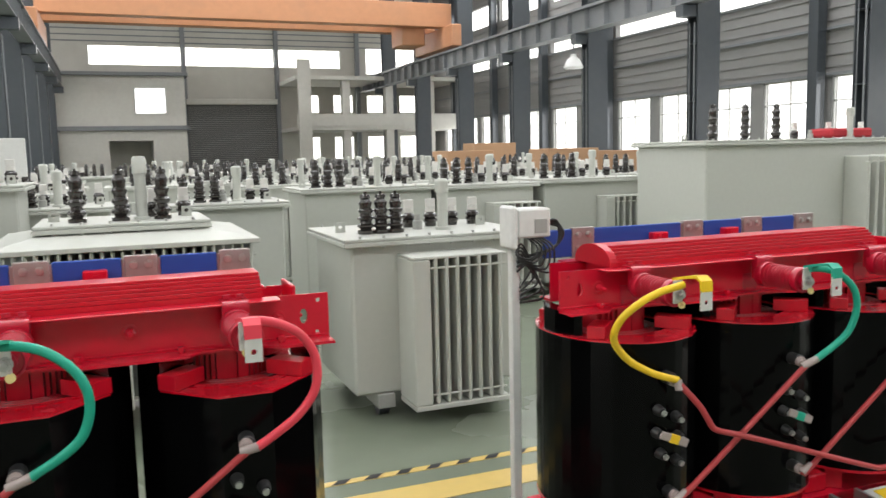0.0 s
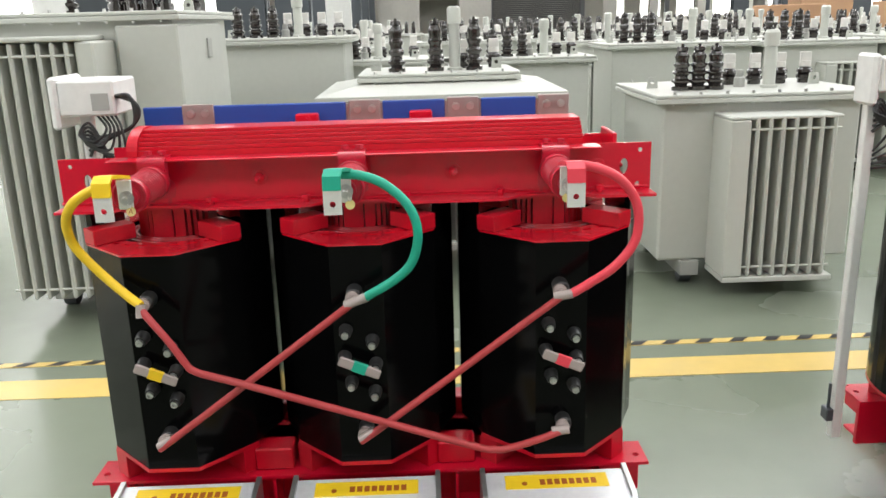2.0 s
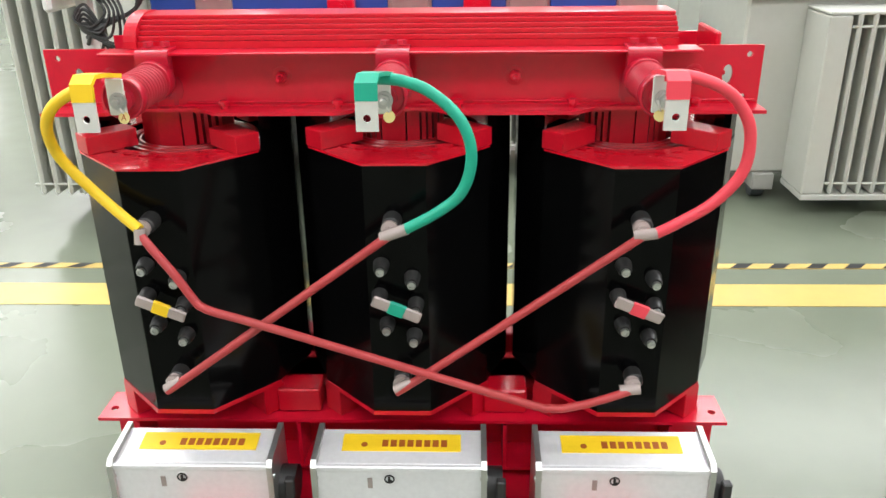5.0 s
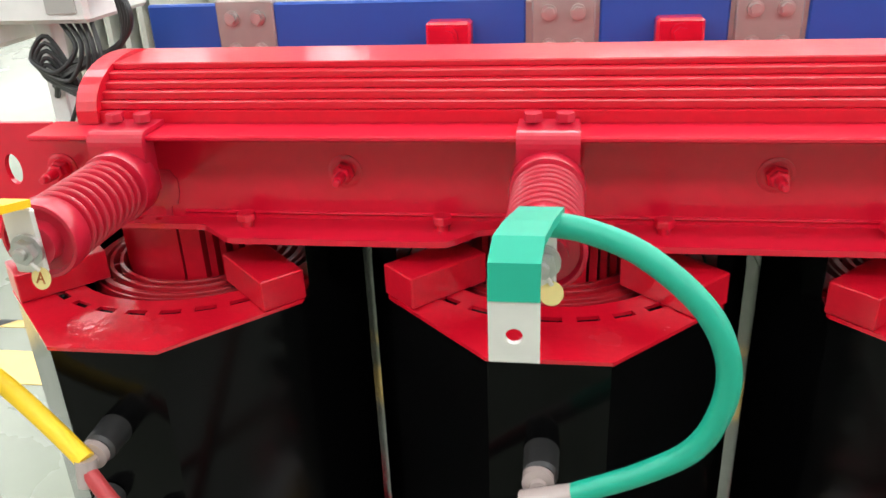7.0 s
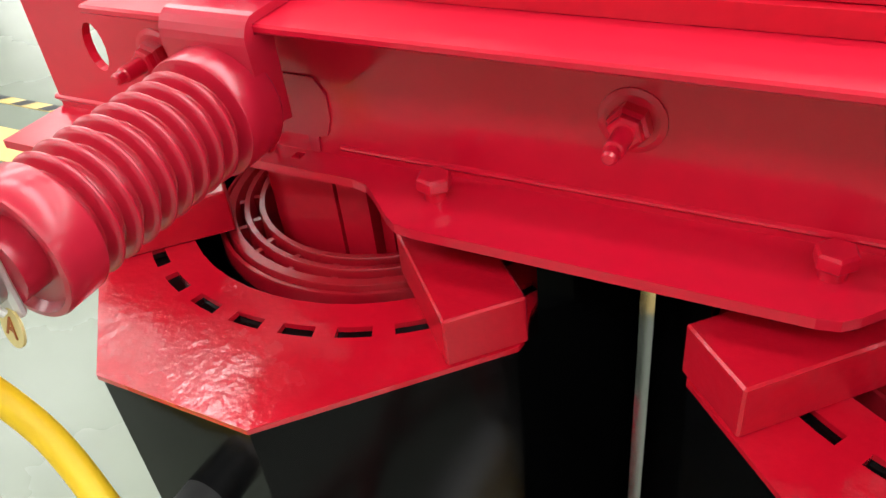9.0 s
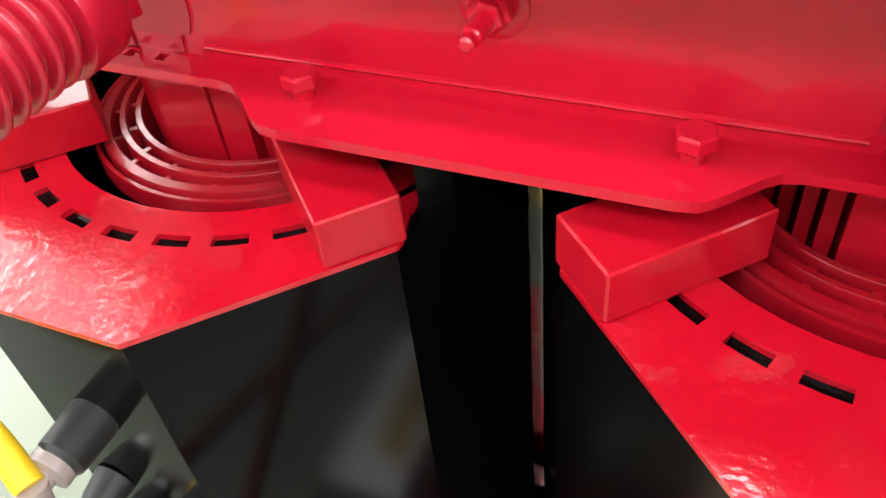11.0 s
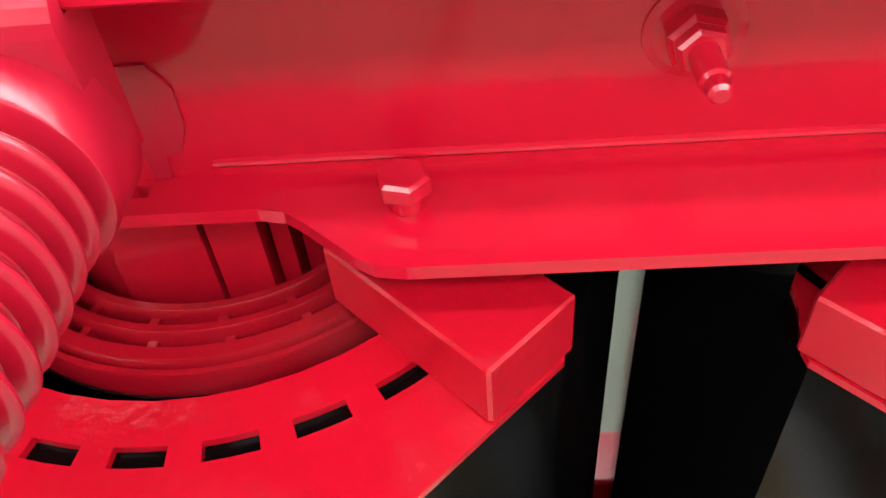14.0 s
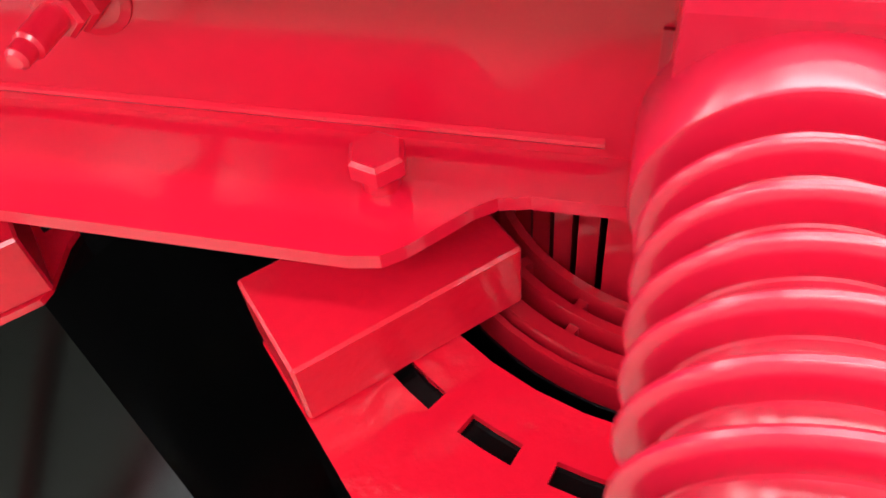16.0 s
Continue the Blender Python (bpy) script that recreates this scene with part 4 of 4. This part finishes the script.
        for dx in (-0.02, 0.02):
            for dz in (1.128, 1.175):
                bm = bmesh.new()
                hex_bolt(bm, (x + dx, 0.311, dz), (0, -1, 0), 0.008, 0.006, washer=0.011)
                part("joint_bolt", bm, STEEL, lg)
    for x in (-0.142, 0.175):
        bm = bmesh.new()
        box(bm, x - 0.032, x + 0.032, 0.285, 0.33, 1.06, 1.168, 0.004)
        hex_bolt(bm, (x, 0.285, 1.148), (0, -1, 0), 0.010, 0.006, washer=0.014)
        part("busbar_clamp", bm, RED, bus, "red busbar support clamp")
    for x in (-P, 0, P):
        bm = bmesh.new()
        box(bm, x - 0.04, x + 0.04, 0.318, 0.326, 0.85, 1.09, 0.002)
        part("riser_bar", bm, LUGGREY, bus)
    # lifting bracket at the right end of the yoke
    for s_ in (1,):
        bm = bmesh.new()
        box(bm, s_ * 0.62 - 0.06, s_ * 0.62 + 0.06, 0.02, 0.18, 1.04, 1.05, 0.003)
        box(bm, s_ * 0.66 - 0.006, s_ * 0.66 + 0.006, 0.03, 0.17, 1.05, 1.125, 0.003)
        lb = part("lifting_bracket", bm, RED, t)
        bm = bmesh.new()
        hex_bolt(bm, (s_ * 0.60, 0.05, 1.05), (0, 0, 1), 0.016, 0.02, washer=0.022, tip=0.02)
        part("bracket_bolt", bm, RED, lb)
    # white post with the temperature controller
    bm = bmesh.new()
    box(bm, -0.752, -0.722, 0.255, 0.285, 0.12, 1.20, 0.003)
    cp = part("controller_post", bm, WHITEPL, t, "white square steel controller post")
    bm = bmesh.new()
    box(bm, box_x[0], box_x[1], 0.22, box_y, 1.185, 1.280, 0.006)
    cb = part("temperature_controller", bm, WHITEPL, cp, "white temperature controller box")
    bm = bmesh.new()
    box(bm, box_x[0] - 0.022, box_x[0], 0.215, box_y + 0.005, 1.150, 1.290, 0.008)
    part("cover", bm, WHITEPL, cb)
    bm = bmesh.new()
    box(bm, box_x[1] - 0.06, box_x[1] - 0.015, 0.217, 0.2205, 1.20, 1.245)
    part("dark_panel", bm, GREYDK, cb)
    for k in range(4):
        bm = bmesh.new()
        tube(bm, [(-0.650, 0.23 + 0.012 * k, 1.235), (-0.60 + 0.006 * k, 0.225, 1.235 - 0.008 * k), (-0.598, 0.225, 1.16), (-0.66 - 0.015 * k, 0.23, 1.135 - 0.01 * k), (-0.735, 0.25, 1.12 - 0.015 * k)], 0.0045, 8, 6)
        part("control_cable", bm, BLACK_RUB, cp)
    for k in range(5):
        bm = bmesh.new()
        q = 0.012 * k
        tube(bm, [(-0.70 + q, 0.245, 1.186), (-0.672 + q, 0.225 - q * 0.4, 1.150), (-0.705 + q * 1.5, 0.215, 1.118 - q), (-0.748 + q * 0.4, 0.228, 1.135 - q * 0.6), (-0.722, 0.240, 1.165 - q), (-0.690 + q, 0.236, 1.090 - q * 2), (-0.728, 0.248, 1.02 - q)], 0.0035, 8, 6)
        part("control_cable", bm, BLACK_RUB, cp)
    bm = bmesh.new()
    box(bm, -0.775, -0.752, 0.25, 0.29, 0.18, 0.22, 0.003)
    cyl(bm, (-0.762, 0.27, 0.19), (-0.762, 0.27, 0.30), 0.005, 8)
    part("post_latch", bm, DARKST, cp)
    # identification tags hanging at the insulators
    for x, _, _ in PHASES:
        bm = bmesh.new()
        m = Matrix.Translation((x + 0.014, -0.239, 1.022)) @ Euler((radians(75), 0, radians(-10))).to_matrix().to_4x4()
        lathe(bm, [(0, 0.011), (0.0015, 0.011)], m @ Vector((0, 0, 0)), m.to_3x3() @ Vector((0, 0, 1)), 20)
        tg = part("phase_tag", bm, BRASS, t, "small round phase tag")
        if x < -0.1:
            fc = bpy.data.curves.new("letter", "FONT")
            fc.body, fc.size, fc.align_x, fc.align_y, fc.extrude = "A", 0.016, "CENTER", "CENTER", 0.0003
            fc.materials.append(PRINT)
            lo = new("letter", fc)
            lo.parent = tg
            lo.matrix_basis = m @ Matrix.Translation((0, 0, 0.0018))
        bm = bmesh.new()
        tube(bm, [(x + 0.006, -0.241, 1.050), (x + 0.010, -0.244, 1.040), (x + 0.014, -0.240, 1.031)], 0.0022, 8, 4)
        part("tag_tie", bm, TIN, t)
    return t


dry = build_dry((0, 0, 0), "red and black cast resin dry-type power transformer")
build_dry((2.17, 0.0, 0), "red and black cast resin dry-type transformer with wide yellow cable loop", 0.08, (-0.745, -0.625), 0.31, rounded=True)

# ---- oil transformers ----


def hv_bushing(parent, x, y, z, h=0.26, r=0.045, mat=None):
    bm = bmesh.new()
    n = 4
    prof = [(0, r * 1.1), (0.02, r * 1.1), (0.025, r * 0.7)]
    for k in range(n):
        d = 0.03 + k * (h - 0.07) / n
        s = (h - 0.07) / n
        prof += [(d, r * 0.74), (d + s * 0.30, r * (1.12 - 0.09 * k)), (d + s * 0.5, r * (1.14 - 0.09 * k)), (d + s * 0.72, r * (0.80 - 0.03 * k))]
    prof += [(h - 0.04, r * 0.55), (h - 0.035, r * 0.7), (h - 0.015, r * 0.6), (h - 0.012, r * 0.2), (h, r * 0.2)]
    lathe(bm, prof, (x, y, z), (0, 0, 1), 18)
    part("high_voltage_bushing", bm, mat or BROWN, parent, "dark glazed ribbed porcelain bushing")


def lv_bushing(parent, x, y, z, h=0.17, r=0.036):
    bm = bmesh.new()
    lathe(bm, [(0, r), (0.02, r), (0.03, r * 1.25), (0.045, r * 1.2), (0.05, r * 0.9), (0.06, r * 1.2), (0.075, r * 1.15), (0.09, r * 0.7), (0.10, r * 0.7)], (x, y, z), (0, 0, 1), 18)
    b = part("low_voltage_bushing", bm, BROWN, parent)
    bm = bmesh.new()
    cyl(bm, (x, y, z + 0.09), (x, y, z + 0.12), r * 0.9, 14)
    box(bm, x - 0.03, x + 0.03, y - 0.012, y + 0.012, z + 0.12, z + h, 0.003)
    part("terminal_block", bm, TIN, b)


def valve(parent, x, y, z, h=0.30, r=0.032):
    bm = bmesh.new()
    lathe(bm, [(0, r * 1.4), (0.015, r * 1.4), (0.018, r), (h * 0.72, r), (h * 0.73, r * 1.25), (h * 0.95, r * 1.25), (h, r * 0.9)], (x, y, z), (0, 0, 1), 18)
    part("relief_pipe", bm, GREY, parent, "grey oil filler pipe with cap")


def fin_bank(parent, x0, x1, y0, y1, z0, z1, n, along="x"):
    """Hollow sheet fins, one object each, with a bottom and a top tie bar."""
    w = (x1 - x0) / n
    bm = bmesh.new()
    box(bm, -w * 0.17, w * 0.17, y0, y1, z0, z1, min(0.012, w * 0.15))
    first = part("radiator_fin", bm, GREY, parent)
    first.matrix_basis = pose(x0 + w * 0.5, 0, 0)
    for k in range(1, n):
        clone(first, "radiator_fin", parent, x0 + w * (k + 0.5))
    for z in (z0 + 0.05, z1 - 0.06):
        bm = bmesh.new()
        cyl(bm, (x0, y0 + 0.01, z), (x1, y0 + 0.01, z), 0.006, 8)
        part("tie_bar", bm, GREY, parent)


def oil_transformer(loc, w, d, h, fins, fin_depth=0.2, fin_z=(0.12, 0.9), fin_x=None, skirt=True, hv=3, hv_h=0.24, hv_x=None, hv_y=0.3, lv=4, label="", rz=0, big=False, side_fins=0, pipe=0.28):
    """Tank with its left front corner at the local origin, w wide and d deep, lid on top at height h."""
    t = thing("oil_transformer", label or "pale grey oil-filled distribution transformer", "transformer", "oil transformers", loc, rz)
    bm = bmesh.new()
    box(bm, 0, w, 0, d, 0.14, h - 0.02, 0.012)
    part("tank", bm, GREY, t)
    bm = bmesh.new()
    box(bm, -0.05, w + 0.05, -0.05, d + 0.05, h - 0.045, h - 0.02, 0.004)
    part("tank_flange", bm, GREY, t)
    bm = bmesh.new()
    box(bm, -0.045, w + 0.045, -0.045, d + 0.045, h - 0.018, h, 0.004)
    lid = part("lid", bm, GREY, t, "flat bolted tank lid")
    bm = bmesh.new()
    n = max(4, int(w / 0.12))
    for k in range(n):
        for y in (-0.033, d + 0.033):
            x = -0.02 + (w + 0.04) * (k + 0.5) / n
            cyl(bm, (x, y, h - 0.055), (x, y, h + 0.014), 0.009, 6)
    tagged(part("lid_bolt", bm, STEEL, lid), kind="stuff")
    for x in (w * 0.12, w * 0.78):
        bm = bmesh.new()
        box(bm, x, x + 0.10, -0.02, d + 0.02, 0.06, 0.14, 0.004)
        part("skid", bm, GREYDK, t, "dark grey steel base channel")
    for x in (w * 0.12 + 0.05, w * 0.78 + 0.05):
        for y in (0.08, d - 0.08):
            bm = bmesh.new()
            cyl(bm, (x - 0.03, y, 0.05), (x + 0.03, y, 0.05), 0.05, 16)
            part("roller", bm, DARKST, t)
    fx0, fx1 = fin_x or (0.05, w - 0.05)
    if fins:
        fin_bank(t, fx0, fx1, -fin_depth, -0.001, fin_z[0] + 0.03, fin_z[1], fins)
        if skirt:
            bm = bmesh.new()
            box(bm, fx0 - 0.1, fx0 - 0.002, -fin_depth, -0.001, fin_z[0] + 0.03, fin_z[1] - 0.014, 0.006)
            part("radiator_header", bm, GREY, t)
            bm = bmesh.new()
            box(bm, fx0 - 0.1, fx1 + 0.02, -fin_depth, -0.001, fin_z[0], fin_z[0] + 0.028, 0.004)
            part("bottom_rail", bm, GREY, t)
            bm = bmesh.new()
            box(bm, fx0 - 0.1, fx1 + 0.005, -fin_depth + 0.004, -0.001, fin_z[1] - 0.012, fin_z[1] + 0.003, 0.004)
            part("top_rail", bm, GREY, t)
    if side_fins:
        for k in range(side_fins):
            y = 0.06 + (d - 0.12) * (k + 0.5) / side_fins
            bm = bmesh.new()
            box(bm, w + 0.001, w + fin_depth, y - 0.012, y + 0.012, fin_z[0] + 0.03, fin_z[1], 0.006)
            part("radiator_fin", bm, GREY, t)
    # fittings on the lid
    hx = hv_x or (w * 0.14, w * 0.42)
    for k in range(hv):
        hv_bushing(t, hx[0] + (hx[1] - hx[0]) * (k / max(1, hv - 1)), d * hv_y, h, hv_h)
    for k in range(lv):
        lv_bushing(t, w * 0.5 + (w * 0.42) * (k / max(1, lv - 1)), d * 0.62, h)
    if pipe:
        valve(t, w * 0.62, d * 0.3, h, pipe)
    bm = bmesh.new()
    lathe(bm, [(0, 0.03), (0.05, 0.03), (0.055, 0.02), (0.09, 0.02)], (w * 0.5, d * 0.42, h), (0, 0, 1), 14)
    part("tap_changer", bm, GREYDK, t)
    for x in (w * 0.05, w * 0.93):
        bm = bmesh.new()
        prism(bm, [(-0.03, 0), (0.03, 0), (0.025, 0.06), (-0.025, 0.06)], -0.006, 0.006, holes=[circle(0, 0.035, 0.012, 12)],
              m=Matrix.Translation((x, d * 0.5, h)) @ Matrix.Rotation(radians(90), 4, "X"))
        part("lifting_lug", bm, GREY, t)
    return t


# beside the dry transformer: small unit with seven fins
oil_transformer((1.40, 2.14, 0), 1.02, 0.80, 1.015, 7, 0.26, (0.09, 0.92), (0.36, 0.80), hv=3, hv_h=0.24, hv_x=(0.16, 0.34), hv_y=0.30, lv=4, pipe=0.30, label="pale grey oil-filled transformer with seven radiator fins")
# unit behind the dry transformer: raised lid, wide corrugated wall all round
m_unit = oil_transformer((-0.13, 2.70, 0), 0.82, 0.62, 1.125, 26, 0.30, (0.12, 1.0), (-0.24, 1.07), skirt=False, hv=3, hv_h=0.30, hv_x=(0.17, 0.62), hv_y=0.25, lv=3, pipe=0.36, side_fins=0,
                         label="grey oil transformer with corrugated fin wall and tall bushings")
bm = bmesh.new()
box(bm, -0.26, 1.09, -0.32, 0.90, 1.002, 1.030, 0.004)
part("corrugated_wall_rim", bm, GREY, m_unit)
bm = bmesh.new()
vs0 = [bm.verts.new(p) for p in ((-0.24, -0.30, 1.03), (1.07, -0.30, 1.03), (1.07, 0.88, 1.03), (-0.24, 0.88, 1.03))]
vs1 = [bm.verts.new(p) for p in ((0.0, -0.001, 1.078), (0.82, -0.001, 1.078), (0.82, 0.62, 1.078), (0.0, 0.62, 1.078))]
for k in range(4):
    bm.faces.new((vs0[k], vs0[(k + 1) % 4], vs1[(k + 1) % 4], vs1[k]))
bm.faces.new(vs0[::-1])
bm.faces.new(vs1)
part("sloping_deck", bm, GREY, m_unit)
# large unit on the left with a cable box
big_l = oil_transformer((-1.87, 2.10, 0), 0.86, 1.1, 1.49, 7, 0.30, (0.12, 1.36), (0.05, 0.49), skirt=False, hv=1, hv_h=0.30, hv_x=(0.14, 0.14), hv_y=0.55, lv=2, pipe=0.0,
                        label="large grey oil transformer with tall radiator fins and cable box")
bm = bmesh.new()
box(bm, 0.60, 0.895, -0.045, 0.82, 0.45, 1.425, 0.008)
cbx = part("cable_box", bm, GREY, big_l, "plain grey sheet metal cable box")
bm = bmesh.new()
box(bm, 0.896, 0.905, 0.48, 0.56, 1.25, 1.35, 0.003)
part("lock_plate", bm, GREYDK, cbx)
bm = bmesh.new()
cyl(bm, (0.05, 0.60, 1.49), (0.05, 0.60, 1.58), 0.10, 20)
cyl(bm, (0.05, 0.60, 1.58), (0.05, 0.60, 1.68), 0.085, 20)
cyl(bm, (0.05, 0.60, 1.68), (0.05, 0.60, 1.70), 0.10, 20)
part("relief_dome", bm, WHITEPL, big_l, "white pressure relief dome")
for k in range(4):
    bm = bmesh.new()
    x = 0.50 + 0.085 * k
    cyl(bm, (x, 0.30, 1.49), (x, 0.30, 1.53), 0.040, 16)
    cyl(bm, (x, 0.30, 1.545), (x, 0.30, 1.57), 0.042, 16)
    cyl(bm, (x, 0.30, 1.53), (x, 0.30, 1.60), 0.030, 16)
    tb = part("terminal_bushing", bm, BROWN, big_l)
    bm = bmesh.new()
    box(bm, x - 0.036, x + 0.036, 0.27, 0.33, 1.60, 1.64 + (0.06 if k in (1, 2) else 0), 0.004)
    if k == 1:
        box(bm, x - 0.03, x + 0.03, 0.275, 0.325, 1.70, 1.78, 0.004)
    part("terminal_block", bm, TIN, tb)
bm = bmesh.new()
box(bm, 0.02, 0.53, -0.302, -0.002, 1.362, 1.385, 0.006)
box(bm, 0.495, 0.58, -0.29, -0.001, 0.14, 1.36, 0.01)
part("radiator_header", bm, GREY, big_l)
bm = bmesh.new()
box(bm, -0.62, -0.40, 5.3, 5.33, 1.35, 1.66, 0.004)
cyl(bm, (-0.51, 5.315, 0), (-0.51, 5.315, 1.36), 0.02, 10)
tagged(part("sign_board", bm, WHITEPL), "blank white board on a slim stand", "sign board")
# further units behind, in rows
oil_transformer((-1.25, 3.9, 0), 0.9, 0.7, 1.32, 0, 0.2, (0.14, 1.1), hv_h=0.22, label="grey oil transformer in a crowded row beyond")
oil_transformer((-0.75, 4.6, 0), 0.95, 0.7, 1.12, 0, 0.2, (0.14, 0.95), hv_h=0.22, label="grey oil transformer in a crowded row")
oil_transformer((0.62, 4.35, 0), 0.85, 0.7, 1.12, 0, 0.2, (0.14, 0.95), hv_h=0.22, label="grey oil transformer in a crowded row")
# right side units
oil_transformer((1.80, 5.05, 0), 1.2, 0.75, 1.175, 0, 0.2, (0.14, 0.98), (0.4, 1.1), hv_h=0.26, hv_x=(0.15, 0.38), label="grey oil transformer behind the seven-fin unit")
oil_transformer((3.10, 5.05, 0), 0.98, 0.75, 1.165, 5, 0.2, (0.14, 0.98), (0.55, 0.95), hv_h=0.26, hv_x=(0.12, 0.38), label="grey oil transformer with short fins and porcelain bushings")
oil_transformer((4.20, 5.05, 0), 1.12, 0.75, 1.185, 5, 0.2, (0.14, 1.0), (0.7, 1.08), hv_h=0.26, hv_x=(0.12, 0.45), label="grey oil transformer with short fins and porcelain bushings")
big_r = oil_transformer((4.98, 3.60, 0), 3.2, 1.0, 1.52, 9, 0.28, (0.14, 1.36), (1.55, 2.5), skirt=False, hv=3, hv_h=0.34, hv_x=(0.40, 1.15), hv_y=0.4, lv=4, pipe=0.3, label="large grey oil transformer with three tall bushings")
bm = bmesh.new()
box(bm, 1.75, 2.3, 0.3, 0.6, 1.53, 1.62, 0.02)
tagged(part("red_cover", bm, REDCLOTH, big_r), "red cover lying on the lid")
rows = [(x, y) for y in (6.6, 8.2, 9.8, 11.6, 13.6, 16.0) for x in (-1.2, 0.2, 1.6, 3.0, 4.5, 6.0, 7.6, 9.2)]
base_unit = oil_transformer((6.2, 5.6, 0), 1.05, 0.7, 1.16, 7, 0.2, (0.14, 0.98), hv_h=0.25, label="grey oil transformer in the far rows")
rnd = random.Random(4)
for x, y in rows:
    if rnd.random() < 0.15:
        continue
    copy_thing(base_unit, pose(x + rnd.uniform(-0.15, 0.15), y + rnd.uniform(-0.2, 0.2), 0, 0, 0, rnd.choice((0, 0, 0, 180)) + rnd.uniform(-2, 2)))
# stacked cardboard boxes and red stock far behind
for x, y, z, w, h in ((6.6, 9.2, 0, 0.9, 1.5), (7.6, 9.4, 0, 0.8, 1.45), (5.6, 11.0, 0, 0.9, 1.5), (8.8, 17.0, 0, 1.2, 1.7)):
    bm = bmesh.new()
    box(bm, x, x + w, y, y + 0.7, z, z + h, 0.01)
    tagged(part("carton", bm, CARD), "tall brown cardboard packing carton", "carton", "cartons")
# hanging hall lamp on the right
lamp = thing("wall_lamp", "white bell shaped hall lamp on column", "lamp", loc=(13.26, 19.54, 3.9))
bm = bmesh.new()
lathe(bm, [(0, 0.28), (0.05, 0.29), (0.25, 0.20), (0.34, 0.09), (0.42, 0.09)], (0, 0, 0), (0, 0, 1), 20)
part("shade", bm, LAMPW, lamp)
bm = bmesh.new()
cyl(bm, (0, 0, 0.42), (0, 0, 0.9), 0.02, 8)
box(bm, 0, 0.4, -0.02, 0.02, 0.86, 0.9)
part("arm", bm, BEAMST, lamp)
